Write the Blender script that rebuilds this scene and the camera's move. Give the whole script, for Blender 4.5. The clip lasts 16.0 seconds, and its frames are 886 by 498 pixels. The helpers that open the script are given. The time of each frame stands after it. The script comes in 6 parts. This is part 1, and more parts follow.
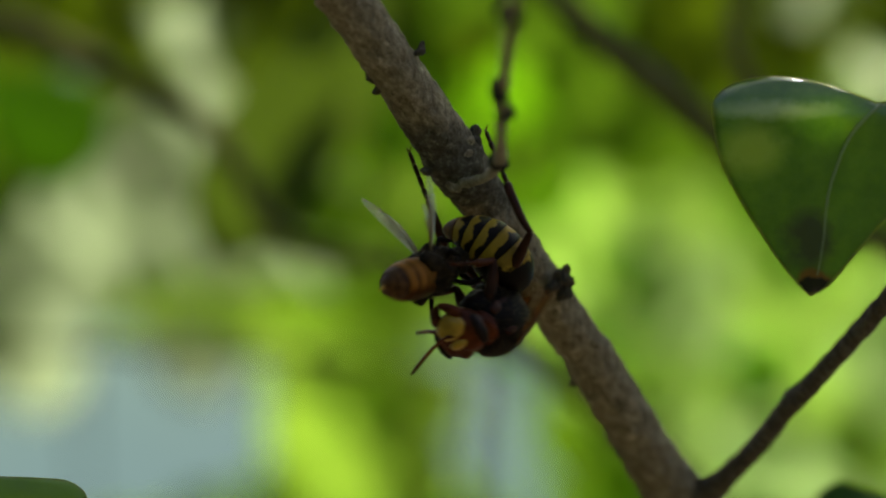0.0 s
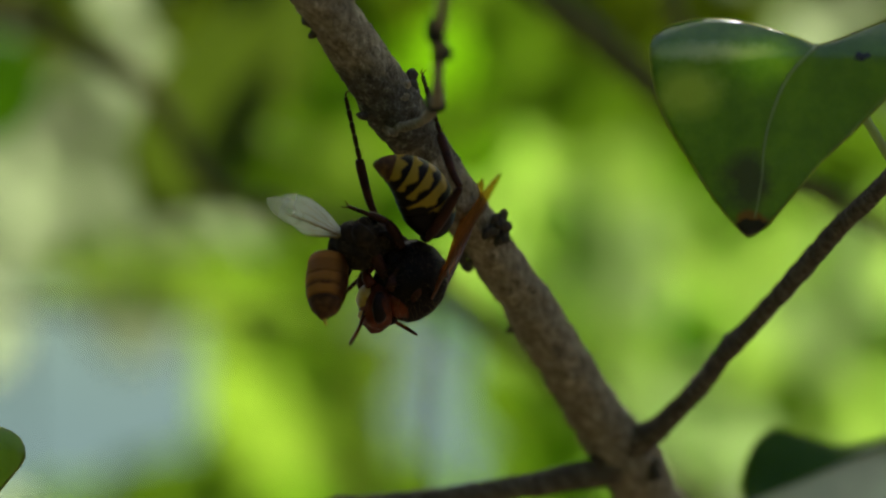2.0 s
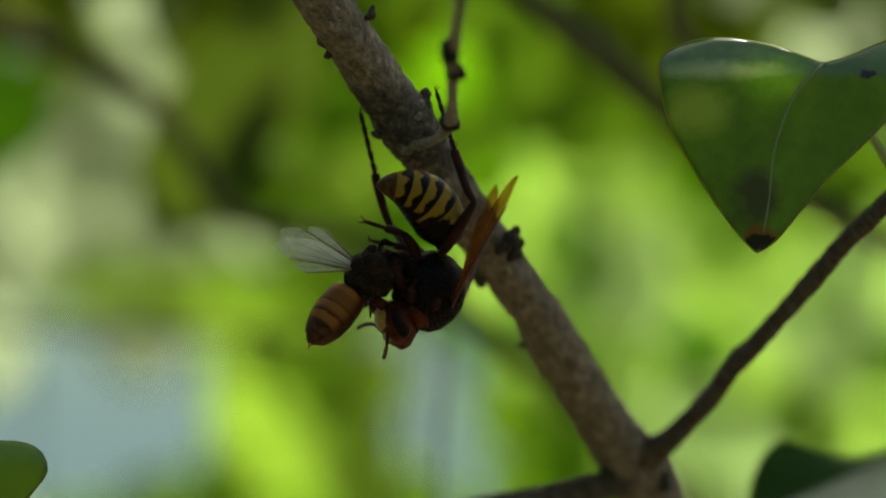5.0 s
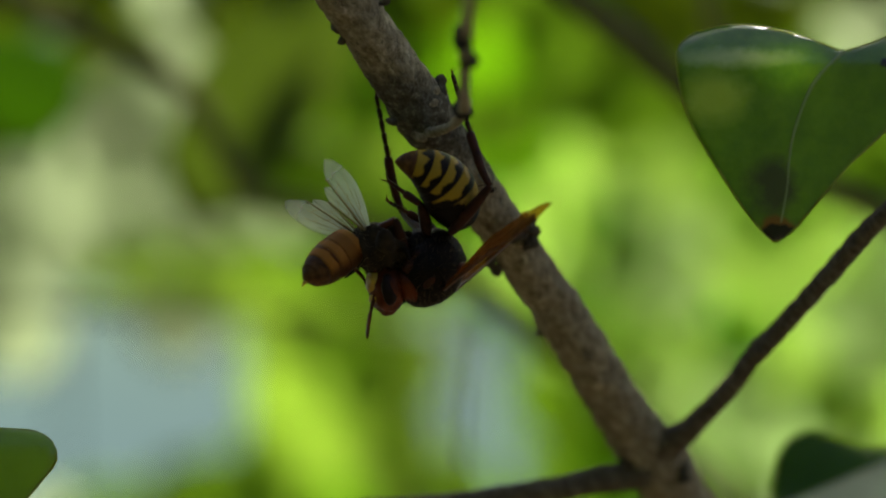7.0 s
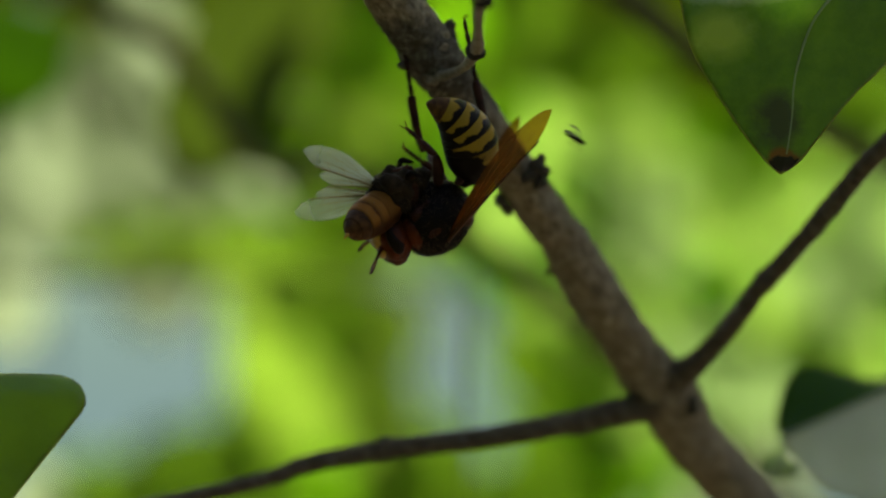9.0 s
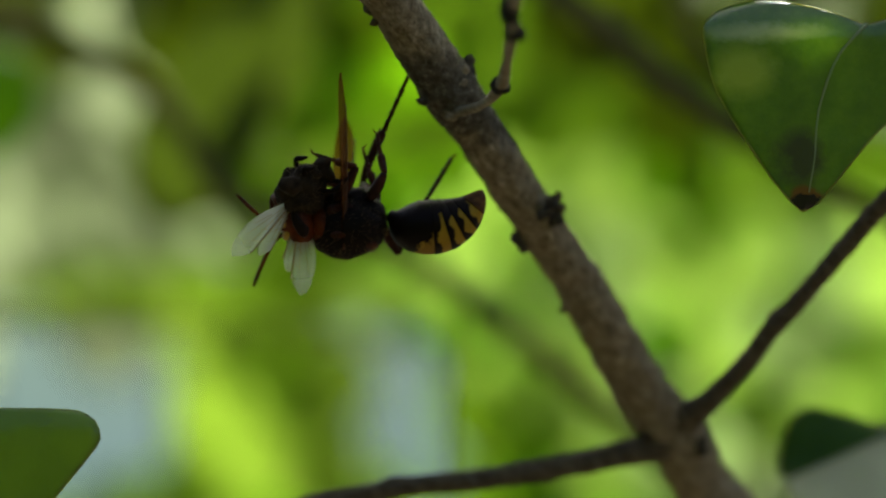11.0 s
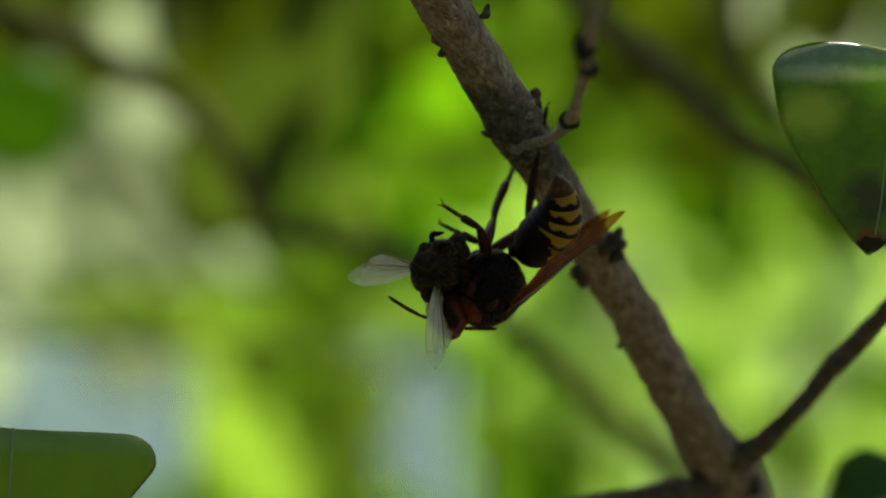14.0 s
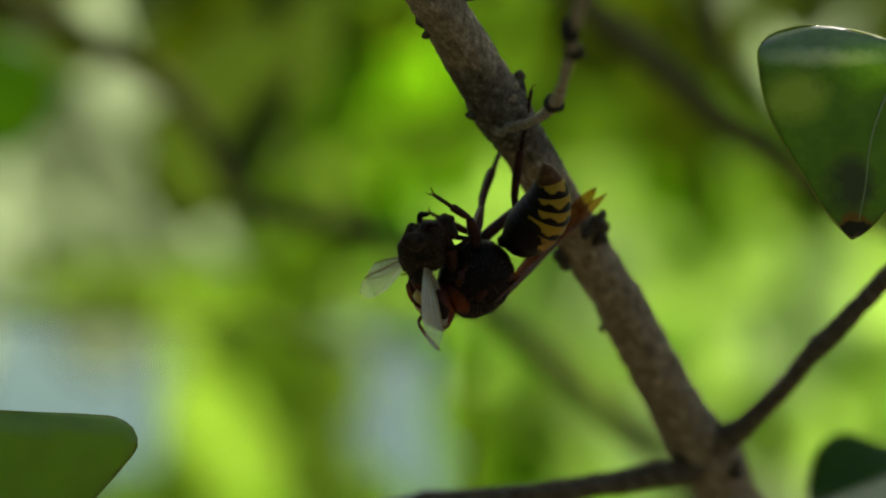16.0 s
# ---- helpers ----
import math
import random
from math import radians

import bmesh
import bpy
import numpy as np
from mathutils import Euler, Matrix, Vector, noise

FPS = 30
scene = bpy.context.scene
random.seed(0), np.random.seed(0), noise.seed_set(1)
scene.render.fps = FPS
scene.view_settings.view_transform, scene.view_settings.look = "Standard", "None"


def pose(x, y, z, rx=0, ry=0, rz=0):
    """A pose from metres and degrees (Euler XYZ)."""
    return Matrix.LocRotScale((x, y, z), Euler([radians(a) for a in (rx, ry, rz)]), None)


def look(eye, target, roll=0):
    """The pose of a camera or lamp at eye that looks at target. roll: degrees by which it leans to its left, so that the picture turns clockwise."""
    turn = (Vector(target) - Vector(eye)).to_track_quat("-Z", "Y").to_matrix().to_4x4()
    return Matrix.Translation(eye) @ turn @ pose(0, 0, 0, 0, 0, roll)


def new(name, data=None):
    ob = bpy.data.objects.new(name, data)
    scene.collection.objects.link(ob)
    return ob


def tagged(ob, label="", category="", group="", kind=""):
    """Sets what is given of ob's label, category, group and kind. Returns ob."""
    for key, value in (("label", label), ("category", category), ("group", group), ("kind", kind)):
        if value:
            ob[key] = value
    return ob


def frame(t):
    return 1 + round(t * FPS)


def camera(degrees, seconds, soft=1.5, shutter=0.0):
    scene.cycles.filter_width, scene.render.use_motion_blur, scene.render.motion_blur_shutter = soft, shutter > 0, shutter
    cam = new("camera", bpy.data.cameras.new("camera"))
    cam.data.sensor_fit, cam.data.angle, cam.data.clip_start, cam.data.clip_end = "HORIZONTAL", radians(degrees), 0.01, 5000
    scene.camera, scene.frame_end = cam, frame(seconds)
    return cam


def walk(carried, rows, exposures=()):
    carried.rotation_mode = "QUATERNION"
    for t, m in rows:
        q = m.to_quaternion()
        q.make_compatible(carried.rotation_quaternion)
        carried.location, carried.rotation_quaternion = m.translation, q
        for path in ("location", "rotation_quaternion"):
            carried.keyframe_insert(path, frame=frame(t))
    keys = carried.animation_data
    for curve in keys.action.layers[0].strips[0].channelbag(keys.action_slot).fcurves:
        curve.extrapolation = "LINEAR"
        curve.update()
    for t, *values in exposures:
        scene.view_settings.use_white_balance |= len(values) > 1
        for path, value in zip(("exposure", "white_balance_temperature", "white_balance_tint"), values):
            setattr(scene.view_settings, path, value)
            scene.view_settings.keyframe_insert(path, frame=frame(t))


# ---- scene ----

# ---- camera: a long lens about 0.4 m from the twig, held by hand ----
cam = camera(13.968, 16.0, soft=2.0, shutter=0.5)
cam.data.dof.use_dof = True
cam.data.dof.focus_distance = 0.401
cam.data.dof.aperture_fstop = 12.0
walk(cam, [
    (0, pose(0.00302, -0.39547, 1.50112, 91.247, -0.394, 0.607)),
    (0.5, pose(0.00194, -0.39518, 1.49989, 91.349, -0.576, 0.118)),
    (1, pose(0.00340, -0.39272, 1.49835, 90.675, -0.267, -0.077)),
    (1.5, pose(0.00359, -0.39235, 1.49743, 90.871, -0.131, -0.107)),
    (2, pose(0.00275, -0.39413, 1.49795, 90.826, -0.094, -0.423)),
    (2.5, pose(0.00053, -0.39822, 1.49756, 90.873, 0.099, -0.593)),
    (3, pose(0.00076, -0.39622, 1.49885, 90.646, 0.141, -0.439)),
    (3.5, pose(0.00067, -0.39983, 1.49911, 90.691, 0.227, -0.468)),
    (3.7, pose(0.00048, -0.40193, 1.49863, 90.782, 0.403, -0.282)),
    (5.8, pose(0.00362, -0.39911, 1.49758, 91.131, -0.099, -0.329)),
    (6, pose(0.00518, -0.39845, 1.49815, 90.962, -0.107, 0.004)),
    (6.5, pose(0.00583, -0.39967, 1.49759, 90.991, -0.291, 0.383)),
    (7, pose(0.00520, -0.39697, 1.49866, 90.791, -0.138, 0.379)),
    (7.5, pose(0.00414, -0.39986, 1.49922, 90.895, 0.178, 0.375)),
    (8, pose(-0.00084, -0.41052, 1.49725, 90.773, 0.423, -0.236)),
    (8.5, pose(-0.00126, -0.40782, 1.49704, 89.999, 0.770, -0.029)),
    (8.7, pose(-0.00091, -0.40751, 1.49578, 90.145, 1.085, -0.010)),
    (10.8, pose(-0.01239, -0.40420, 1.49182, 91.296, 0.881, -1.713)),
    (11, pose(-0.01332, -0.40454, 1.49193, 91.349, 0.886, -1.674)),
    (11.5, pose(-0.01649, -0.40284, 1.49146, 91.518, 0.765, -1.568)),
    (12, pose(-0.01801, -0.40227, 1.49335, 91.545, 0.398, -1.190)),
    (12.5, pose(-0.01990, -0.40343, 1.49392, 91.971, 0.061, -1.330)),
    (13, pose(-0.01945, -0.40428, 1.49418, 91.787, -0.260, -1.403)),
    (13.5, pose(-0.01987, -0.40358, 1.49347, 91.635, -0.315, -1.607)),
    (14, pose(-0.01966, -0.40253, 1.49344, 91.665, -0.570, -1.629)),
    (14.5, pose(-0.02089, -0.40215, 1.49342, 91.683, -0.577, -1.897)),
    (15, pose(-0.02229, -0.40222, 1.49349, 91.640, -0.579, -2.004)),
    (15.5, pose(-0.02165, -0.40214, 1.49475, 91.310, -0.781, -1.966)),
    (16, pose(-0.02117, -0.40162, 1.49400, 91.313, -0.828, -2.119)),
])

# ---- daylight: sun behind the foliage, the twig itself in open shade ----
SUN_UP, SUN_TURN = 46.0, 12.0      # elevation, and turn from +y towards +x
world = bpy.data.worlds.new("sky")
scene.world = world
world.use_nodes = True
sky = world.node_tree.nodes.new("ShaderNodeTexSky")
sky.sky_type, sky.sun_disc = "NISHITA", False
sky.dust_density, sky.air_density = 3.5, 1.2
sky.sun_elevation, sky.sun_rotation = radians(SUN_UP), radians(SUN_TURN)
back = world.node_tree.nodes["Background"]
back.inputs["Strength"].default_value = 0.042
world.node_tree.links.new(sky.outputs[0], back.inputs[0])
sun_data = bpy.data.lights.new("sun", "SUN")
sun_data.energy, sun_data.angle, sun_data.color = 5.0, radians(0.6), (1.0, 0.95, 0.86)
sun = new("sun", sun_data)
sun.matrix_world = look((0.6, 2.0, 4.0), Vector((0.6, 2.0, 4.0)) - Vector((
    math.cos(radians(SUN_UP)) * math.sin(radians(SUN_TURN)),
    math.cos(radians(SUN_UP)) * math.cos(radians(SUN_TURN)),
    math.sin(radians(SUN_UP)))))
scene.view_settings.exposure = 2.09

# ---- materials ----
MM = 0.001


class Nodes:
    """A small builder for one node material."""

    def __init__(self, name):
        self.mat = bpy.data.materials.new(name)
        self.mat.use_nodes = True
        self.tree = self.mat.node_tree
        self.bsdf = self.tree.nodes["Principled BSDF"]
        self.out = self.tree.nodes["Material Output"]

    def add(self, kind):
        return self.tree.nodes.new(kind)

    def link(self, a, b):
        self.tree.links.new(a, b)

    def coords(self, which="Object", scale=(1, 1, 1)):
        tc, mp = self.add("ShaderNodeTexCoord"), self.add("ShaderNodeMapping")
        mp.inputs["Scale"].default_value = scale
        self.link(tc.outputs[which], mp.inputs[0])
        return mp.outputs[0]

    def noise(self, scale, detail=4.0, rough=0.55, vec=None):
        n = self.add("ShaderNodeTexNoise")
        n.inputs["Scale"].default_value = scale
        n.inputs["Detail"].default_value = detail
        n.inputs["Roughness"].default_value = rough
        self.link(vec if vec is not None else self.coords(), n.inputs["Vector"])
        return n.outputs["Fac"]

    def ramp(self, fac, *stops):
        r = self.add("ShaderNodeValToRGB")
        while len(r.color_ramp.elements) < len(stops):
            r.color_ramp.elements.new(0.5)
        for e, (at, col) in zip(r.color_ramp.elements, stops):
            e.position, e.color = at, (*col, 1) if len(col) == 3 else col
        self.link(fac, r.inputs[0])
        return r.outputs[0]

    def mix(self, fac, a, b, blend="MIX"):
        m = self.add("ShaderNodeMix")
        m.data_type, m.blend_type = "RGBA", blend
        for value, slot in ((fac, 0), (a, 6), (b, 7)):
            if isinstance(value, (float, int)):
                m.inputs[slot].default_value = value
            elif isinstance(value, tuple):
                m.inputs[slot].default_value = (*value, 1)
            else:
                self.link(value, m.inputs[slot])
        return m.outputs[2]

    def math(self, op, a, b=0.0):
        m = self.add("ShaderNodeMath")
        m.operation = op
        for value, slot in ((a, 0), (b, 1)):
            if isinstance(value, (float, int)):
                m.inputs[slot].default_value = value
            else:
                self.link(value, m.inputs[slot])
        return m.outputs[0]

    def bump(self, height, strength, distance):
        b = self.add("ShaderNodeBump")
        b.inputs["Strength"].default_value = strength
        b.inputs["Distance"].default_value = distance
        self.link(height, b.inputs["Height"])
        self.link(b.outputs[0], self.bsdf.inputs["Normal"])

    def base(self, colour, rough=0.6, **extra):
        for key, value in {"Base Color": colour, "Roughness": rough, **extra}.items():
            slot = self.bsdf.inputs[key]
            if isinstance(value, (float, int)):
                slot.default_value = value
            elif isinstance(value, tuple):
                slot.default_value = (*value, 1)
            else:
                self.link(value, slot)
        return self

    def translucent(self, colour, amount):
        """Light that shines through, mixed with the surface."""
        t, m = self.add("ShaderNodeBsdfTranslucent"), self.add("ShaderNodeMixShader")
        if isinstance(colour, tuple):
            t.inputs[0].default_value = (*colour, 1)
        else:
            self.link(colour, t.inputs[0])
        m.inputs[0].default_value = amount
        self.link(self.bsdf.outputs[0], m.inputs[1])
        self.link(t.outputs[0], m.inputs[2])
        self.link(m.outputs[0], self.out.inputs[0])
        return self


def bark_material(name, dark, mid, pale, grain, crust=0.5, gloss=0.3, scar=None):
    """Finely wrinkled bark with pale flakes drawn out along the branch; scar names a blackened stretch by its height."""
    n = Nodes(name)
    v = n.coords("Object", (1, 1, 1))
    tc, mp = n.add("ShaderNodeTexCoord"), n.add("ShaderNodeMapping")
    mp.inputs["Rotation"].default_value = (0, radians(34.6), 0)
    n.link(tc.outputs["Object"], mp.inputs[0])
    along = n.add("ShaderNodeMapping")
    along.inputs["Scale"].default_value = (1, 1, 0.3)
    n.link(mp.outputs[0], along.inputs[0])
    big, fine, long = n.noise(420, 5, 0.7, v), n.noise(grain, 6, 0.75, v), n.noise(grain * 0.8, 6, 0.75, along.outputs[0])
    flakes = n.noise(grain * 0.55, 5, 0.8, along.outputs[0])
    col = n.ramp(big, (0.3, tuple(0.6 * c for c in mid)), (0.55, mid), (0.8, tuple(0.5 * (a + b) for a, b in zip(mid, pale))))
    col = n.mix(0.45, col, n.ramp(long, (0.38, dark), (0.6, pale)))
    col = n.mix(n.ramp(flakes, (0.56, (0, 0, 0)), (0.64, (0.8, 0.8, 0.8))), col, pale)
    col = n.mix(n.ramp(fine, (0.34, (0.85, 0.85, 0.85)), (0.45, (0, 0, 0))), col, dark)
    lichen = n.ramp(n.noise(800, 5, 0.7, v), (0.6, (0, 0, 0)), (0.68, (1, 1, 1)))
    col = n.mix(n.math("MULTIPLY", lichen, crust), col, (0.36, 0.34, 0.29))
    if scar:
        sep = n.add("ShaderNodeSeparateXYZ")
        n.link(v, sep.inputs[0])
        height = n.math("ADD", sep.outputs[2], n.math("MULTIPLY", n.math("SUBTRACT", n.noise(260, 4, 0.6, v), 0.5), 0.008))
        off = n.math("ABSOLUTE", n.math("SUBTRACT", height, scar[0]))
        mask = n.ramp(n.math("DIVIDE", off, scar[1]), (0.6, (0.8, 0.8, 0.8)), (1.0, (0, 0, 0)))
        crusty = n.ramp(n.noise(1100, 5, 0.75, v), (0.42, (0.02, 0.017, 0.014)), (0.56, (0.11, 0.095, 0.075)), (0.68, (0.42, 0.38, 0.3)))
        col = n.mix(mask, col, crusty)
    n.base(col, 0.85, **{"Specular IOR Level": gloss})
    n.bump(n.math("ADD", n.math("MULTIPLY", fine, 0.7), n.math("ADD", long, flakes)), 1.0, 0.0009)
    return n.mat


def leaf_material(name, colour, deep, through_colour, amount, rough=0.4, size=60.0):
    n = Nodes(name)
    v = n.coords()
    blotch = n.noise(size, 4, 0.6, v)
    rnd = n.add("ShaderNodeObjectInfo").outputs["Random"]
    shade = n.math("ADD", blotch, n.math("MULTIPLY", n.math("SUBTRACT", rnd, 0.5), 0.35))
    col = n.ramp(shade, (0.3, deep), (0.7, colour))
    n.base(col, rough, **{"Specular IOR Level": 0.25})
    n.bump(n.noise(size * 12, 3, 0.6, v), 0.25, 0.0004)
    tcol = n.mix(shade, tuple(0.55 * c for c in through_colour), through_colour)
    n.translucent(tcol, amount)
    return n.mat


BARK = bark_material("bark", (0.06, 0.042, 0.024), (0.32, 0.235, 0.13), (0.74, 0.6, 0.42), 1500, 0.5, 0.3, (1.5185, 0.0058))
TWIG_BARK = bark_material("twig_bark", (0.035, 0.026, 0.015), (0.14, 0.1, 0.06), (0.34, 0.26, 0.17), 2000)
PALE_BARK = bark_material("pale_twig_bark", (0.12, 0.09, 0.06), (0.42, 0.34, 0.22), (0.66, 0.57, 0.42), 1500, 0.2)
NODE = bark_material("node_bark", (0.008, 0.006, 0.004), (0.025, 0.018, 0.012), (0.06, 0.045, 0.03), 1700, 0.0)
KNOT = bark_material("knot_bark", (0.025, 0.018, 0.012), (0.08, 0.06, 0.04), (0.2, 0.155, 0.1), 1700)
# leaf tones from lit to shaded: sun and shade are put into the colours
LIME = leaf_material("lit_toned_leaf", (0.22, 0.34, 0.05), (0.13, 0.22, 0.03), (0.67, 0.86, 0.31), 0.69, 0.5)
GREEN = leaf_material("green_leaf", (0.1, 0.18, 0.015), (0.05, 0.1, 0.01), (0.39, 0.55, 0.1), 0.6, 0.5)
DARK = leaf_material("dark_leaf", (0.05, 0.085, 0.012), (0.025, 0.05, 0.008), (0.12, 0.2, 0.008), 0.45, 0.55)
GLOW = leaf_material("sun_toned_leaf", (0.32, 0.44, 0.16), (0.24, 0.36, 0.1), (0.68, 0.83, 0.46), 0.72, 0.5)
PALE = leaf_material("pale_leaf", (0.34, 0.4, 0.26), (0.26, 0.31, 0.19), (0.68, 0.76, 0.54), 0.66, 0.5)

# ---- shapes ----
def smooth_path(points, step):
    """Evenly stepped Catmull-Rom path through (x, y, z, radius)."""
    pts = [np.array(p, float) for p in points]
    pts = [2 * pts[0] - pts[1], *pts, 2 * pts[-1] - pts[-2]]
    out = []
    for a, b, c, d in zip(pts, pts[1:], pts[2:], pts[3:]):
        n = max(2, int(np.linalg.norm((c - b)[:3]) / step))
        for i in range(n):
            t = i / n
            out.append(0.5 * (2 * b + (c - a) * t + (2 * a - 5 * b + 4 * c - d) * t * t + (3 * b - a - 3 * c + d) * t ** 3))
    return out + [pts[-2]]


def tube(points, step=0.0008, sides=20, rough=0.0, grain=400.0, bm=None):
    """A round bar along (x, y, z, radius), with an uneven skin."""
    bm = bm or bmesh.new()
    path = smooth_path(points, step)
    rings, side = [], Vector((0, 1, 0))
    for i, p in enumerate(path):
        ahead = Vector(path[min(i + 1, len(path) - 1)][:3]) - Vector(path[max(i - 1, 0)][:3])
        ahead.normalize()
        side = (side - ahead * side.dot(ahead)).normalized()
        up = ahead.cross(side)
        ring = []
        for k in range(sides):
            a = 2 * math.pi * k / sides
            out = side * math.cos(a) + up * math.sin(a)
            at = Vector(p[:3]) + out * p[3]
            r = p[3] * (1 + rough * (noise.noise(at * grain) + 0.6 * noise.noise(at * grain * 2.7) + 0.45 * noise.noise(at * grain * 6.1)))
            ring.append(bm.verts.new(Vector(p[:3]) + out * r))
        rings.append(ring)
    for a, b in zip(rings, rings[1:]):
        for k in range(sides):
            bm.faces.new((a[k], a[(k + 1) % sides], b[(k + 1) % sides], b[k]))
    bm.faces.new(rings[0][::-1])
    bm.faces.new(rings[-1])
    return bm


def ball(radii, rough=0.0, grain=500.0, at=(0, 0, 0), u=16, v=10, bm=None):
    """A lumpy ellipsoid."""
    bm = bm or bmesh.new()
    made = bmesh.ops.create_uvsphere(bm, u_segments=u, v_segments=v, radius=1.0)["verts"]
    for vert in made:
        c = Vector([a * b for a, b in zip(vert.co, radii)]) + Vector(at)
        vert.co = c + vert.co * rough * max(radii) * noise.noise(c * grain)
    return bm


def part(name, bm, material, parent, label="", smooth=True):
    """Links a bmesh as one mesh object under a thing or a part."""
    data = bpy.data.meshes.new(name)
    bmesh.ops.recalc_face_normals(bm, faces=bm.faces)
    if smooth:
        for f in bm.faces:
            f.smooth = True
    bm.to_mesh(data)
    bm.free()
    data.materials.append(material)
    ob = new(name, data)
    ob.parent = parent
    if label:
        tagged(ob, label)
    return ob


def half_width(a, length, width, shoulder, blunt=(1.5, 0.95)):
    """Half the width of an ovate leaf, a along its midrib; blunt shapes its tip."""
    if a < shoulder:
        return width * max(0.0, 1 - (1 - a / shoulder) ** 2.2) ** 0.5
    return width * max(0.0, 1 - ((a - shoulder) / (length - shoulder)) ** blunt[0]) ** blunt[1]


def leaf_blade(length, width, shoulder, fold=0.2, curl=0.0, droop=0.0, wave=0.0, rows=26, cols=14, thick=0.00025, seed=0.0, blunt=(1.5, 0.95), right=1.0, right_fold=None, lobe=0.0):
    """A leaf in its own space: midrib along -z from the base, blade across x, upper face to -y. Two skins with a rim."""
    bm = bmesh.new()
    skins = []
    for skin in (-0.5, 0.5):
        grid = []
        for i in range(rows + 1):
            a = length * (0.5 - 0.5 * math.cos(math.pi * i / rows))
            w = half_width(a, length, width, shoulder, blunt)
            line = []
            for j in range(cols + 1):
                s = 2 * j / cols - 1
                x = s * w * (right if s > 0 else 1.0)
                y = (right_fold if s > 0 and right_fold is not None else fold) * abs(s * w) + curl * max(0.0, 1 - a / (shoulder * 1.3)) ** 2 + droop * (a / length) ** 2
                y += wave * noise.noise(Vector((x * 110 + seed, a * 110, seed)))
                y += 0.012 * width * math.sin(a / length * 34 - abs(s) * 5) * abs(s)
                line.append(bm.verts.new((x, y + skin * thick, -a + lobe * max(0.0, x) / width * max(0.0, 1 - a / length) ** 2)))
            grid.append(line)
        skins.append(grid)
    for grid, turn in zip(skins, (1, -1)):
        for i in range(rows):
            for j in range(cols):
                f = (grid[i][j], grid[i][j + 1], grid[i + 1][j + 1], grid[i + 1][j])
                bm.faces.new(f[::turn])
    front, rear = skins
    for i in range(rows):
        for j in (0, cols):
            bm.faces.new((front[i][j], front[i + 1][j], rear[i + 1][j], rear[i][j]))
    bmesh.ops.remove_doubles(bm, verts=bm.verts, dist=1e-6)
    return bm


def put(ob, m):
    ob.matrix_basis = m
    return ob


# ---- ground and distance ----
def ground():
    n = Nodes("leaf_litter")
    v = n.coords()
    col = n.ramp(n.noise(9, 6, 0.65, v), (0.3, (0.02, 0.022, 0.008)), (0.5, (0.05, 0.04, 0.022)), (0.7, (0.1, 0.075, 0.04)))
    n.base(col, 0.9)
    n.bump(n.noise(30, 6, 0.7, v), 0.8, 0.03)
    bm = bmesh.new()
    near = bmesh.ops.create_grid(bm, x_segments=60, y_segments=60, size=3.0)["verts"]
    for vert in near:
        vert.co.z = 0.03 * noise.noise(vert.co * 1.7) * max(0.0, 1 - vert.co.length / 3.0)
    edge = [e for e in bm.edges if e.is_boundary]
    outer = bmesh.ops.extrude_edge_only(bm, edges=edge)["geom"]
    for vert in outer:
        if isinstance(vert, bmesh.types.BMVert):
            vert.co = Vector((vert.co.x * 300, vert.co.y * 300, 0))
    ob = part("ground", bm, n.mat, None)
    tagged(ob, "brown leaf litter under the shrubs", "ground", kind="structure")


def backdrop():
    """Glowing sheet for hazy clearing and woodland far behind, much too far to be sharp."""
    n = Nodes("glowing_distance")
    v = n.coords()
    sep = n.add("ShaderNodeSeparateXYZ")
    n.link(v, sep.inputs[0])
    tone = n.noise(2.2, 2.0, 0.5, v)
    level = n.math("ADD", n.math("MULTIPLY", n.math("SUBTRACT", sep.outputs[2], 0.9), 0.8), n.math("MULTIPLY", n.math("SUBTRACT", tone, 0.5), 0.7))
    # haze and daylight are painted by height, and the sheet gives them off
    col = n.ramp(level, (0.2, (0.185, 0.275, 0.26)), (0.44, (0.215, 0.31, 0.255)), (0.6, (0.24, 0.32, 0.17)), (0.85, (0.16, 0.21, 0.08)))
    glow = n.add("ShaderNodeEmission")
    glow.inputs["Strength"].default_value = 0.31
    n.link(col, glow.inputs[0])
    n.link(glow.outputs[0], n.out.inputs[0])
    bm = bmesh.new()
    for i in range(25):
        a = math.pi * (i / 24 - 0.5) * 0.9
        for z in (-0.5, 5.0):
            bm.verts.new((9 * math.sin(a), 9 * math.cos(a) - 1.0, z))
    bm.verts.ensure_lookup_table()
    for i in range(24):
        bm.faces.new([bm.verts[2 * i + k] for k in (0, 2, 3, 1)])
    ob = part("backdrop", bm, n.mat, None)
    tagged(ob, "glowing sheet painted as hazy sunlit green woodland far away", "woodland", kind="structure")


